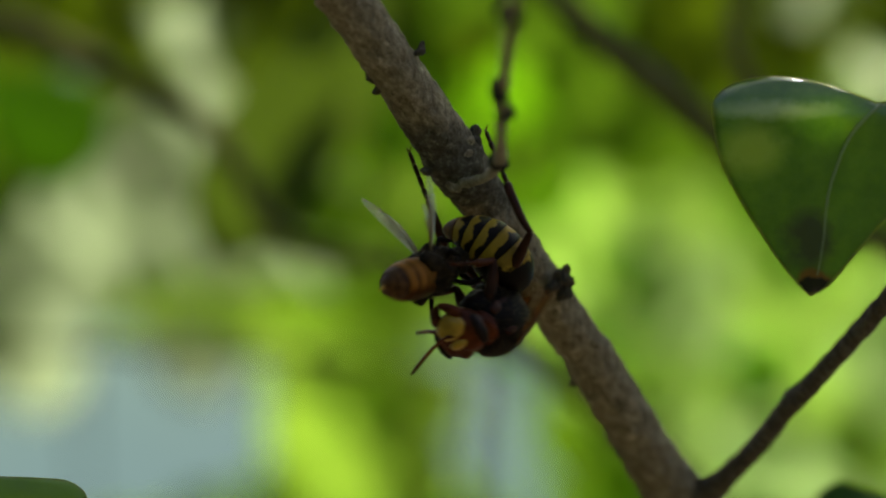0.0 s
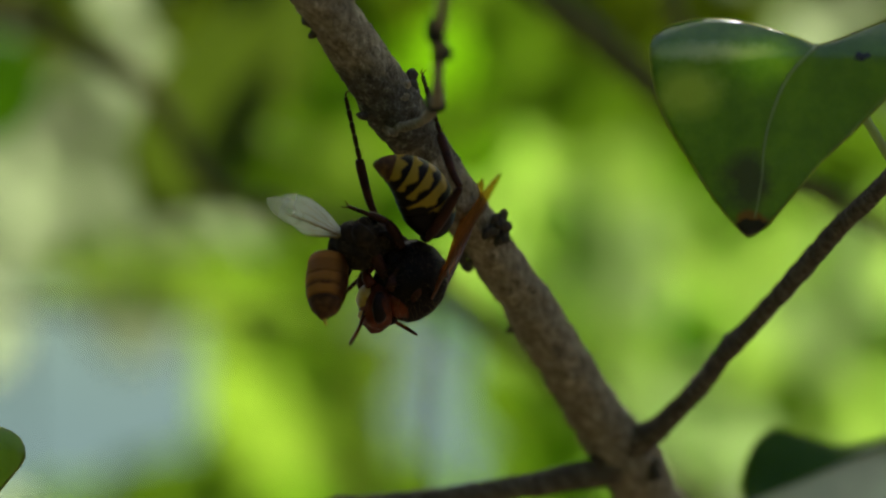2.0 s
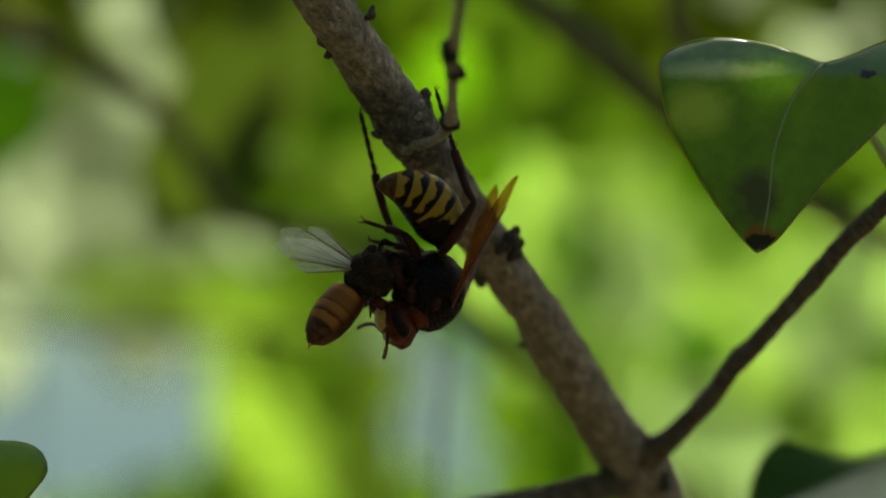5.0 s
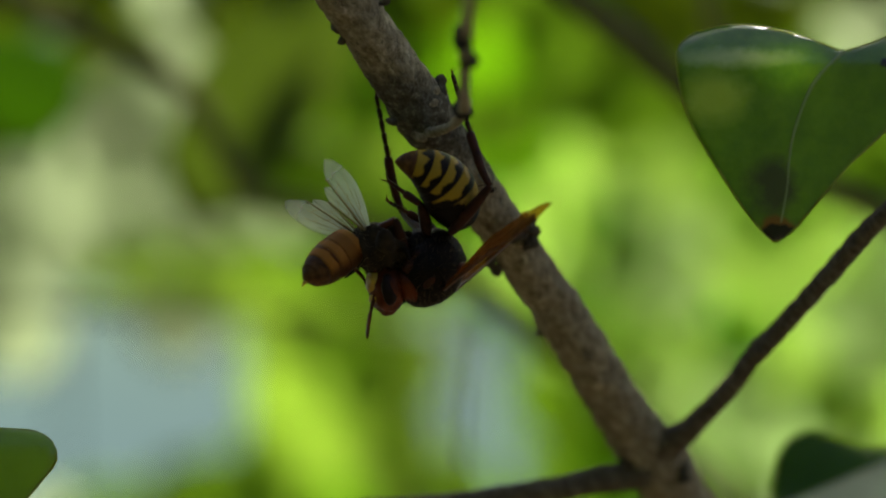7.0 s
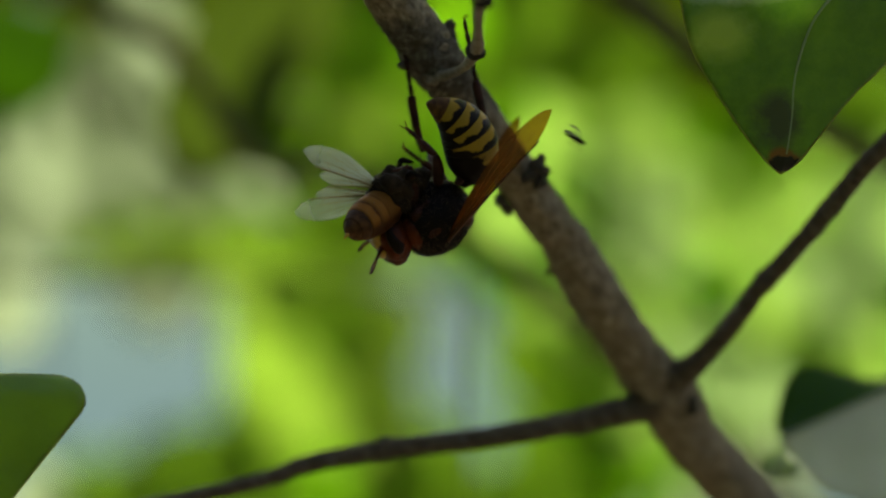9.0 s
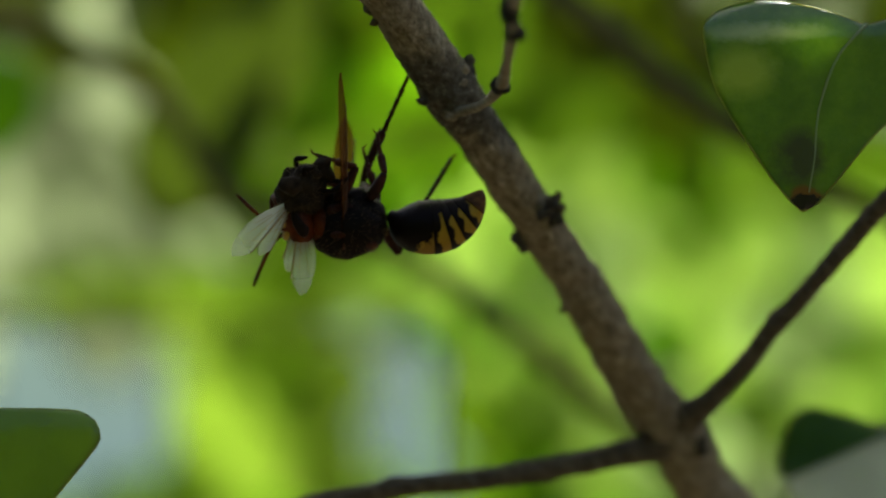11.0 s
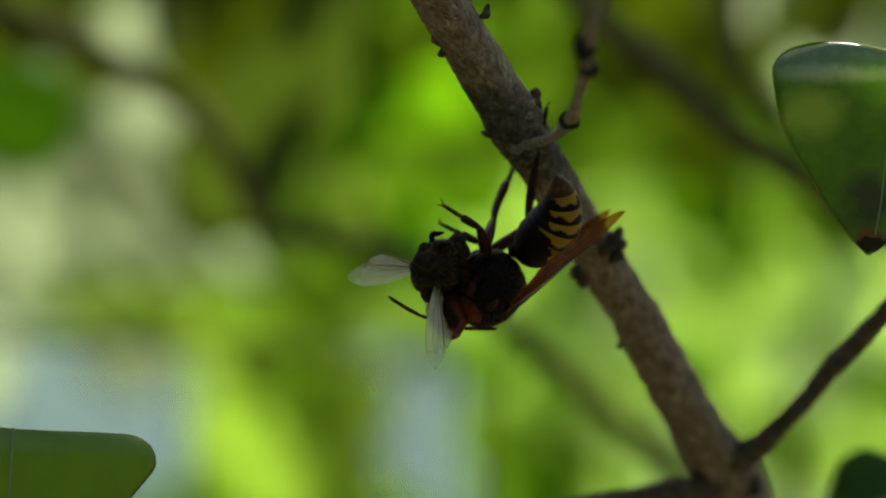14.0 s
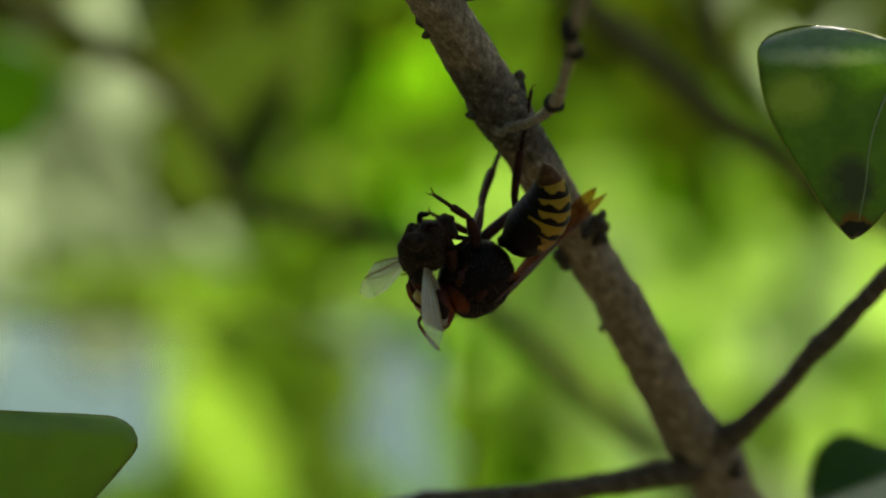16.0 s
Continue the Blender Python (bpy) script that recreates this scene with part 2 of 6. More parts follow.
def hedge():
    """Dense unseen shrubs added round and behind the camera to close out the sky."""
    bm, rng = bmesh.new(), random.Random(11)
    for i in range(9000):
        a = rng.uniform(radians(125), radians(300))
        r, z = rng.uniform(1.7, 2.4), 2.6 * rng.random() ** 0.9
        c = Vector((r * math.sin(a), r * math.cos(a) - 0.4, z))
        turn = Euler([rng.uniform(0, 6.3) for _ in range(3)]).to_matrix()
        l, w = rng.uniform(0.06, 0.13), rng.uniform(0.03, 0.06)
        vs = [bm.verts.new(c + turn @ Vector(p)) for p in ((0, -l, 0), (w, 0, 0.01), (0, l, 0), (-w, 0, 0.01))]
        bm.faces.new(vs)
    for i in range(14):
        a = radians(128 + 13 * i)
        x, y = 2.05 * math.sin(a), 2.05 * math.cos(a) - 0.4
        tube([(x, y, -0.02, 0.03), (x + 0.05, y, 1.6, 0.022), (x - 0.04, y + 0.05, 2.4, 0.008)], 0.2, 8, bm=bm)
    tagged(part("hedge", bm, DARK, None), "unseen dark green shrubs added to block the sky", "shrubs", kind="stuff")


ground()
backdrop()
hedge()


# ---- the shrub that carries the hornet ----
def at(x, y, z, r=None):
    """Millimetres from the twig's level, 1.5 m above the ground."""
    p = (x * MM, y * MM, 1.5 + z * MM)
    return p if r is None else (*p, r * MM)


shrub = tagged(new("shrub"), "grey-brown shrub with forked twigs and broad glossy leaves", "shrub")
part("main_branch", tube([
    at(-92, -88, 150, 2.3), at(-48, -44, 92, 2.5), at(-22, -16, 51, 2.75), at(-13, -6, 38.2, 2.82), at(-6.1, 1.6, 28.7, 2.89), at(-3.7, 4.6, 25.1, 2.97), at(-1.5, 7.2, 22, 3.12),
    at(0.1, 9, 19.8, 3.34), at(1.6, 11, 17.4, 3.05), at(3.1, 12.6, 15.6, 2.85), at(7.5, 17.8, 9.3, 2.76), at(11.9, 23.1, 3, 2.76), at(15.1, 26.7, -1.2, 2.84), at(16.8, 29, -4, 3.03),
    at(19.7, 32.9, -8.6, 3.16), at(22.8, 36.9, -13.4, 3.25), at(25.8, 40.6, -17.8, 3.5), at(28.4, 43.3, -21, 3.95), at(32.1, 48, -27.2, 3.6), at(38.7, 54, -34.5, 3.6), at(62, 66, -64, 3.8), at(110, 90, -170, 4.5),
    at(160, 115, -500, 7), at(170, 130, -1000, 9), at(175, 130, -1510, 12)], 0.0006, 44, 0.1, 520), BARK, shrub)
part("side_twig", tube([at(28.2, 40.5, -19.6, 2.1), at(29.8, 39.2, -18.5, 1.8), at(31.5, 37.5, -17.2, 1.5), at(33.2, 35.9, -15.5, 1.27), at(36.1, 33.3, -12.2, 1.2), at(39.0, 30.4, -8.2, 1.2), at(40, 29.5, -6.9, 1.45), at(41, 28.6, -5.9, 1.2),
                        at(46.9, 22.9, 1.3, 1.14), at(50.4, 19.6, 5.7, 1.13), at(54.4, 16, 9.9, 1.08), at(66, 10, 22, 1.05), at(90, 0, 44, 0.9), at(120, -10, 70, 0.7)], 0.0006, 16, 0.13, 600), TWIG_BARK, shrub)
part("side_twig", tube([at(28.6, 42, -21.2, 2.3), at(26.4, 41, -22.1, 2.0), at(22.9, 40.7, -22.9, 1.66), at(14.4, 40.2, -24.5, 1.46), at(4, 39.6, -25.9, 1.39), at(-5.6, 39, -26.7, 1.32), at(-6.8, 38.9, -26.8, 1.65), at(-8, 38.8, -27.1, 1.3),
                        at(-16.2, 38.4, -28.4, 1.2), at(-20.9, 38.1, -30, 1.05), at(-34.1, 37.3, -32.7, 0.95), at(-62, 34, -37, 0.8), at(-85, 28, -36, 0.6)], 0.0006, 16, 0.12, 600), TWIG_BARK, shrub)
front_twig = part("side_twig", tube([at(-0.8, 8.6, 17.1, 0.4), at(0.4, 7.4, 17.2, 0.6), at(1.9, 4.2, 17.3, 0.55), at(3.5, -3, 17.6, 0.48), at(4.8, -14.7, 18.7, 0.66), at(4.9, -26, 20.4, 0.5), at(4.9, -38.4, 22.6, 0.62), at(5.0, -41, 24.7, 0.6),
                                     at(5.2, -52, 27.7, 0.55), at(5.4, -63, 30.1, 0.62), at(5.6, -74, 33, 0.55), at(7, -110, 60, 0.5)], 0.0005, 16, 0.3, 1100), PALE_BARK, shrub,
                  "pale grey twig with dark nodes")
for x, y, z, a, b in ((4.7, -14.4, 18.7, 0.95, 0.85), (5.2, -38.4, 22.5, 0.95, 0.9), (4.5, -40.6, 24.4, 0.85, 1.2), (5.4, -63, 30.1, 1.05, 1.0)):
    put(part("node", ball((1.2 * a * MM, 1.2 * a * MM, 1.2 * b * MM), 0.3, 900), NODE, shrub, "dark swollen node"), pose(*at(x, y, z)))
# buds, scars and knots on the bark
for x, y, z, a, b, c, turn, skin in (
        (-9.3, 0.4, 28.6, 0.75, 0.6, 0.6, 35, KNOT), (-8.7, 1.2, 27.2, 0.45, 0.45, 0.6, 35, KNOT), (-3.9, -0.4, 31.6, 0.5, 0.5, 0.95, 32, KNOT),
        (-3.4, 6.4, 18.5, 0.7, 0.6, 0.45, 12, KNOT), (2.1, 7.6, 22.4, 0.85, 0.8, 1.3, 22, KNOT), (1.3, 6.2, 21.0, 0.6, 0.6, 1.5, 30, BARK), (12.4, 17.2, 7.2, 0.75, 0.8, 1.2, 32, KNOT),
        (12.7, 18.3, 5.6, 0.7, 0.7, 1.5, 34, KNOT), (11.3, 17.0, 6.4, 0.6, 0.6, 1.6, 34, KNOT), (7.9, 20.2, 3.1, 0.9, 0.8, 0.8, 45, KNOT), (8.6, 21, 2.1, 0.7, 0.7, 0.7, 45, KNOT), (13.9, 28.6, -5.0, 0.5, 0.6, 0.9, 32, KNOT),
        (-0.2, 6.9, 16.9, 0.9, 0.5, 0.7, 8, BARK), (31.4, 41, -22.3, 1.0, 1.0, 1.3, 20, KNOT), (24.6, 39.6, -20.8, 1.0, 1.0, 1.0, 0, KNOT), (31.0, 38.2, -17.0, 0.9, 0.9, 0.7, 0, KNOT)):
    put(part("knot", ball((a * MM, b * MM, c * MM), 0.5, 1100, u=22, v=14), skin, shrub, "rough bark knot"), pose(*at(x, y, z), 0, turn, 0))


def spotted_leaf_material():
    """Glossy dark green with a painted reflection streak, a pale patch, a grey stain and a scorched tip with a rusty
    rim.
    """
    n = Nodes("broad_leaf")
    v = n.coords()
    blotch = n.noise(160, 5, 0.6, v)
    col = n.ramp(blotch, (0.3, (0.075, 0.135, 0.02)), (0.7, (0.12, 0.2, 0.03)))
    sep = n.add("ShaderNodeSeparateXYZ")
    n.link(v, sep.inputs[0])
    wobble = n.math("MULTIPLY", n.math("SUBTRACT", n.noise(300, 6, 0.7, v), 0.5), 0.005)

    def spot(x, z, rx, rz, soft):
        dx = n.math("DIVIDE", n.math("SUBTRACT", n.math("ADD", sep.outputs[0], wobble), x), rx)
        dz = n.math("DIVIDE", n.math("SUBTRACT", n.math("ADD", sep.outputs[2], n.math("MULTIPLY", wobble, 0.5)), z), rz)
        d = n.math("SQRT", n.math("ADD", n.math("MULTIPLY", dx, dx), n.math("MULTIPLY", dz, dz)))
        return n.ramp(d, (1 - soft, (1, 1, 1)), (1.0, (0, 0, 0)))
    lit_col = n.mix(n.ramp(n.noise(260, 6, 0.7, v), (0.35, (0, 0, 0)), (0.65, (1, 1, 1))), (0.27, 0.46, 0.03), (0.46, 0.67, 0.05))
    for mask, share, face, lit in (
            # first spot: pale streak, the edge of the sky's reflection painted in
            (spot(-0.0112, -0.0006, 0.0085, 0.0014, 0.75), 0.95, (0.42, 0.45, 0.22), (0.74, 0.85, 0.3)),
            (spot(-0.0138, -0.0050, 0.0048, 0.0036, 0.6), 0.9, (0.28, 0.34, 0.08), (0.74, 0.88, 0.16)),
            (spot(-0.0075, -0.0146, 0.0034, 0.0040, 0.5), 0.8, (0.075, 0.07, 0.045), (0.12, 0.12, 0.05)),
            (spot(0.0050, -0.0010, 0.0010, 0.00055, 0.3), 1.0, (0.03, 0.02, 0.012), (0.03, 0.02, 0.01)),
            (spot(-0.0066, -0.0190, 0.0026, 0.0017, 0.3), 0.9, (0.2, 0.085, 0.02), (0.5, 0.22, 0.03)),
            (spot(-0.0066, -0.0194, 0.0021, 0.0011, 0.2), 1.0, (0.02, 0.008, 0.006), (0.02, 0.006, 0.004))):
        fac = n.math("MULTIPLY", mask, share)
        col, lit_col = n.mix(fac, col, face), n.mix(fac, lit_col, lit)
    n.base(col, 0.6, **{"Specular IOR Level": 0.3, "Coat Weight": 1.0, "Coat Roughness": 0.22, "Coat IOR": 1.7})
    n.bump(n.math("ADD", n.noise(1500, 3, 0.6, v), n.math("MULTIPLY", n.noise(420, 4, 0.6, v), 2.0)), 0.3, 0.0003)
    n.translucent(lit_col, 0.42)
    return n.mat


SPOTTED = spotted_leaf_material()
PLAIN = leaf_material("glossy_leaf", (0.26, 0.38, 0.08), (0.16, 0.26, 0.05), (0.34, 0.6, 0.05), 0.45, 0.36, 160)
WAXY = leaf_material("waxy_leaf", (0.16, 0.27, 0.035), (0.08, 0.16, 0.02), (0.6, 0.8, 0.1), 0.42, 0.4, 120)
WAXY.node_tree.nodes["Principled BSDF"].inputs["Coat Weight"].default_value = 0.8
WAXY.node_tree.nodes["Principled BSDF"].inputs["Coat Roughness"].default_value = 0.25
DEEP = leaf_material("deep_green_leaf", (0.06, 0.12, 0.012), (0.035, 0.08, 0.008), (0.2, 0.4, 0.02), 0.35, 0.5, 120)
# pale underside with the sky's reflection put into its colour
SKY_UNDERSIDE = leaf_material("sky_pale_underside", (0.6, 0.64, 0.6), (0.5, 0.55, 0.5), (0.85, 0.9, 0.84), 0.7, 0.5, 120)
RIB = leaf_material("leaf_rib", (0.5, 0.54, 0.28), (0.38, 0.43, 0.2), (0.4, 0.58, 0.1), 0.5, 0.4, 160)
MARGIN = leaf_material("leaf_margin", (0.34, 0.34, 0.08), (0.26, 0.24, 0.06), (0.7, 0.75, 0.15), 0.6, 0.4, 160)


def curve(points, count):
    """An even walk along a smooth line through (x, z)."""
    path = np.array(smooth_path([(x, 0, z, 0) for x, z in points], 0.4))[:, (0, 2)]
    run = np.concatenate([[0], np.cumsum(np.linalg.norm(np.diff(path, axis=0), axis=1))])
    at_run = np.linspace(0, run[-1], count)
    return np.stack([np.interp(at_run, run, path[:, k]) for k in (0, 1)], 1)


def hanging_leaf(origin, midrib, edges, materials, label, bend, petiole, thick=0.25):
    """A broad leaf by its midrib and one margin for each half, in millimetres from its base; bend gives its depth."""
    ob, rows, cols = None, 40, 12
    mid = curve(midrib, rows + 1)
    bm = bmesh.new()
    for edge, material in zip(edges, materials):
        rim = curve(edge, rows + 1)
        skins = []
        for skin in (-0.5, 0.5):
            grid = []
            for i in range(rows + 1):
                line = []
                for k in range(cols + 1):
                    u = k / cols
                    x, z = mid[i] * (1 - u) + rim[i] * u
                    y = bend(x, z, u) + 0.12 * noise.noise(Vector((x * 0.25, z * 0.25, 3.1))) + 0.05 * math.sin(1.7 * z + 0.9 * abs(x - mid[i][0])) * u
                    line.append(bm.verts.new(Vector((x, y + skin * thick, z)) * MM))
                grid.append(line)
            skins.append(grid)
        for grid, turn in zip(skins, (1, -1)):
            for i in range(rows):
                for k in range(cols):
                    bm.faces.new((grid[i][k], grid[i][k + 1], grid[i + 1][k + 1], grid[i + 1][k])[::turn])
        for i in range(rows):
            bm.faces.new((skins[0][i][cols], skins[0][i + 1][cols], skins[1][i + 1][cols], skins[1][i][cols]))
        if material is not materials[0] or edge is edges[-1]:
            bmesh.ops.remove_doubles(bm, verts=bm.verts, dist=1e-6)
            made = put(part("leaf", bm, material, shrub, label if ob is None else "pale grey-green underside of the folded leaf, sky glare in its colour"), pose(*at(*origin)))
            ob = ob or made
        elif material is not materials[-1]:
            bmesh.ops.remove_doubles(bm, verts=bm.verts, dist=1e-6)
            ob = put(part("leaf", bm, material, shrub, label), pose(*at(*origin)))
            bm = bmesh.new()
    part("midrib", tube([(x * MM, (bend(x, z, 0.0) - 0.16) * MM, z * MM, (0.17 - 0.1 * k / rows) * MM) for k, (x, z) in enumerate(mid)][:-3:4], 0.0008, 8), RIB, ob, "paler midrib")
    for edge in edges:
        rim = curve(edge, rows + 1)
        part("margin", tube([(x * MM, bend(x, z, 1.0) * MM, z * MM, 0.14 * MM) for x, z in rim][::2], 0.0008, 6), MARGIN, ob, "thin yellowish leaf margin")
    to = Vector(at(*petiole)) - Vector(at(*origin))
    part("leaf_stalk", tube([(0, bend(0, 0, 0) * MM, 0, 0.0003), (*(to * 0.4 + Vector((0, 0.003, 0.001))), 0.0005), (*to, 0.0006)], 0.001, 8), RIB, ob, "thin green leaf stalk")
    return ob


hanging_leaf((45.8, -6, 25.5), [(0, 0), (-2.8, -2.9), (-4.4, -6.1), (-5.6, -10.3), (-5.9, -14.1), (-6.6, -18.4), (-7.3, -20.6)],
             ([(0, 0), (-3.4, 1.4), (-7, 2.5), (-11.1, 3.1), (-14.3, 2.7), (-16.8, 1.6), (-17.8, 0.3), (-17.6, -3), (-16.6, -6.9), (-14.2, -11.3), (-10.7, -16.7), (-8.3, -19.7), (-7.3, -20.6)],
              [(0, 0), (3, 0.9), (6, 2.2), (9.5, 3.2), (12, 1.6), (11, -2), (7.4, -5.8), (3.6, -9.6), (0.7, -12.3), (-2.2, -15.7), (-4.3, -18.2), (-6, -20), (-7.3, -20.6)]),
             (SPOTTED, SPOTTED), "glossy dark green leaf with a scorched tip", lambda x, z, u: 0.13 * max(0.0, min(z, 1.2) + 2.0) ** 2 + 0.8 * max(0.0, z - 1.2) + 0.1 * u * abs(x + 4) - 0.05 * z, (57, 14, 13))
hanging_leaf((-56, 2, -15.5), [(0, 0), (-0.3, -6), (-0.6, -14), (-1, -24.5)],
             ([(0, 0), (5, -0.2), (11, -0.4), (14.4, -1), (15.9, -3.3), (14.4, -5.8), (10.7, -10.2), (6, -16), (2, -21), (-1, -24.5)],
              [(0, 0), (-5, 0.3), (-11, -0.5), (-16, -3.5), (-15, -8.5), (-11, -14.5), (-6, -20.5), (-1, -24.5)]),
             (WAXY, WAXY), "glossy green leaf with a rounded shoulder", lambda x, z, u: 0.1 * max(0.0, z + 3.5) ** 2 + 0.08 * abs(x), (-85, 30, -36))
hanging_leaf((66, 70, -19.5), [(0, 0), (-7.3, -2.7), (-14, -5.6), (-20.5, -8.3)],
             ([(0, 0), (-3, -0.2), (-8, -1.2), (-13.5, 0.2), (-16.4, 1), (-18.5, 0.2), (-19.9, -1.5), (-20.8, -4), (-21.2, -6.9), (-20.5, -8.3)],
              [(0, 0), (4, -5), (2, -13), (-6, -17.5), (-14, -16), (-19, -11.5), (-20.5, -8.3)]),
             (DEEP, SKY_UNDERSIDE), "dark green folded leaf with a rounded end", lambda x, z, u: 3.0 * u, (90, 92, -18))
bud_stem = part("side_twig", tube([at(40.5, 52, -38.5, 0.5), at(42.5, 64, -35, 0.45), at(44.4, 70, -31.8, 0.4), at(46, 72, -28.5, 0.35)], 0.0008, 8), RIB, shrub, "thin green shoot")
for x, y, z, turn in ((44.2, 70, -31.8, -60), (45.0, 70.5, -31.0, 65), (47.4, 71.5, -32.4, 80)):
    put(part("leaf_bud", leaf_blade(0.0026, 0.0009, 0.001, 0.3, 0, 0.0004, 0, 10, 6), RIB, shrub, "pale green leaf bud"), pose(*at(x, y, z), 0, turn, 0))


# ---- shrubs behind, out of focus ----
DARK_STEM = bark_material("dark_stem", (0.06, 0.06, 0.022), (0.12, 0.115, 0.04), (0.2, 0.18, 0.07), 60, 0.0, 0.0)
# more leaf tones for the thicket, again with light and shade in the colour
OLIVE = leaf_material("shade_toned_leaf", (0.08, 0.1, 0.012), (0.045, 0.065, 0.008), (0.3, 0.38, 0.05), 0.56, 0.55)
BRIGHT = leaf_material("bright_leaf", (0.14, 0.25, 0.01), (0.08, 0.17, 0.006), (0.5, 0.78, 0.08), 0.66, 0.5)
SHADE = leaf_material("shade_toned_green", (0.05, 0.1, 0.006), (0.03, 0.07, 0.004), (0.24, 0.41, 0.035), 0.54, 0.55)
YELLOW = leaf_material("yellow_toned_leaf", (0.2, 0.3, 0.04), (0.12, 0.2, 0.02), (0.57, 0.74, 0.2), 0.66, 0.5)
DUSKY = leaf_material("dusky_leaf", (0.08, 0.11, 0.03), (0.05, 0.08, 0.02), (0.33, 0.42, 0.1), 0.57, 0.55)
thicket = tagged(new("thicket"), "sunlit green thicket of broad leaves, out of focus", "shrub")
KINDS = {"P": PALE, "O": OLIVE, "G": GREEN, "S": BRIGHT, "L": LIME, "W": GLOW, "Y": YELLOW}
# One letter for each broad leaf, sun and shade in its tone; a dot where the distance shows.
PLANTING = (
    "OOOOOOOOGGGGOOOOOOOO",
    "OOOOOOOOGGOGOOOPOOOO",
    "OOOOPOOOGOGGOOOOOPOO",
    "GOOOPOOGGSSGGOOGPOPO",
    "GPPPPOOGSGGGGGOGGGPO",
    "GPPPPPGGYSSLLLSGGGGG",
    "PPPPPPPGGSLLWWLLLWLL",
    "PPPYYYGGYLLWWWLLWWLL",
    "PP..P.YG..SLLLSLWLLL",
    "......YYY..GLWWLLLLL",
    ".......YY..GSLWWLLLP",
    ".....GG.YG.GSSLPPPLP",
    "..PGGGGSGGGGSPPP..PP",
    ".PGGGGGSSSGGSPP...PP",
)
BLADE = {}
FAR = []


def far_leaf(x, y, z, long, wide, angle, tilt, material):
    """One broad leaf by its middle, its size in millimetres and the way that its tip points."""
    key = (round(wide / long * 5), material.name)
    if key not in BLADE:
        bm = leaf_blade(1.0, key[0] / 10, 0.38, 0.15, 0.0, 0.1, 0.05, 10, 6, 0.01, 3.0 + key[0])
        bmesh.ops.translate(bm, verts=bm.verts, vec=(0, 0, 0.5))
        ob = part("leaf", bm, material, thicket)
        BLADE[key] = ob.data
    else:
        ob = new("leaf", BLADE[key])
        ob.parent = thicket
    m = pose(*at(x, y, z), 0, 0, 0) @ pose(0, 0, 0, 0, -(angle + 90), 0) @ pose(0, 0, 0, tilt, 0.6 * tilt, 0)
    ob.matrix_basis = m @ Matrix.Diagonal((long * MM, long * MM, long * MM, 1))
    FAR.append(m @ Vector((0, 0, 0.5 * long * MM)))


def thicket_leaves():
    """A sheet of leaves that leans away from the viewer towards its foot, so that the sun behind reaches each."""
    rng = random.Random(31)
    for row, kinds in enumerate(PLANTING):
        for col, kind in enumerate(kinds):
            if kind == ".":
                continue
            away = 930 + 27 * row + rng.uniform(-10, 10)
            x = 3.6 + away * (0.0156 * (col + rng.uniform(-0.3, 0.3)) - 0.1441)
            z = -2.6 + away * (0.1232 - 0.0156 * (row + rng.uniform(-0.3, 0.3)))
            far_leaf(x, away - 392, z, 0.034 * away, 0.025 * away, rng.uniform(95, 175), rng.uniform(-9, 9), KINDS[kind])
    # darker leaves that hang nearer, their shade put into the colour
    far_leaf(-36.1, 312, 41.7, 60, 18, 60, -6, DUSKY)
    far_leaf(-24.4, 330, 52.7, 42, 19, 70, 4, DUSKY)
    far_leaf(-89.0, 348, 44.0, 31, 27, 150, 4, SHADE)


thicket_leaves()
for line in (
    [at(-108.9, 249, 66.2, 2.96), at(-94.6, 249, 59.7, 2.96), at(-78.1, 249, 53.1, 2.90), at(-69.3, 249, 48.9, 2.70), at(-57.6, 249, 43.6, 2.51), at(-46.5, 249, 37.1, 2.32), at(-39.1, 249, 27.2, 2.13), at(-32.1, 249, 16.4, 2.00), at(-13.1, 249, 12.5, 1.93), at(-4.5, 249, 8.1, 1.93),
     at(4.2, 249, 3.3, 2.07), at(12.6, 249, -3.4, 2.25), at(23.5, 249, -12.2, 2.39), at(34.2, 249, -21.1, 2.39), at(42.9, 249, -28.9, 2.39), at(55.7, 249, -41.1, 2.44), at(79.2, 249, -64.4, 2.58)],
    [at(6.0, 170, 60.7, 2.26), at(17.4, 170, 50.0, 2.26), at(23.5, 170, 44.8, 2.47), at(30.6, 170, 39.4, 2.61), at(39.3, 170, 31.7, 2.47), at(49.9, 170, 24.2, 2.13), at(63.7, 174, 16.0, 1.99), at(82.7, 184, 7.4, 1.85)],
    [at(-142.4, 402, -1.7, 1.25), at(-120.9, 402, -3.0, 1.25), at(-84.5, 402, -3.8, 1.18), at(-56.8, 402, -4.5, 1.11), at(-32.9, 402, -5.1, 1.03), at(-18.2, 402, -7.9, 0.89), at(1.8, 402, -11.4, 0.74)],
    [at(46.1, 197, 66.7, 1.64), at(45.3, 197, 57.3, 1.75), at(44.2, 197, 49.6, 1.86), at(46.3, 197, 42.1, 1.50), at(54.2, 200, 32.8, 1.08)],
    [at(6.1, 170, -4.5, 0.3), at(5.6, 170, -11.5, 0.4), at(4.8, 170, -20.3, 0.45), at(4.4, 175, -34.6, 0.45), at(4.4, 180, -57.2, 0.5)],
):
    part("stem", tube(line, 0.006, 10, 0.1, 60), DARK_STEM, thicket, "dark brown stem")


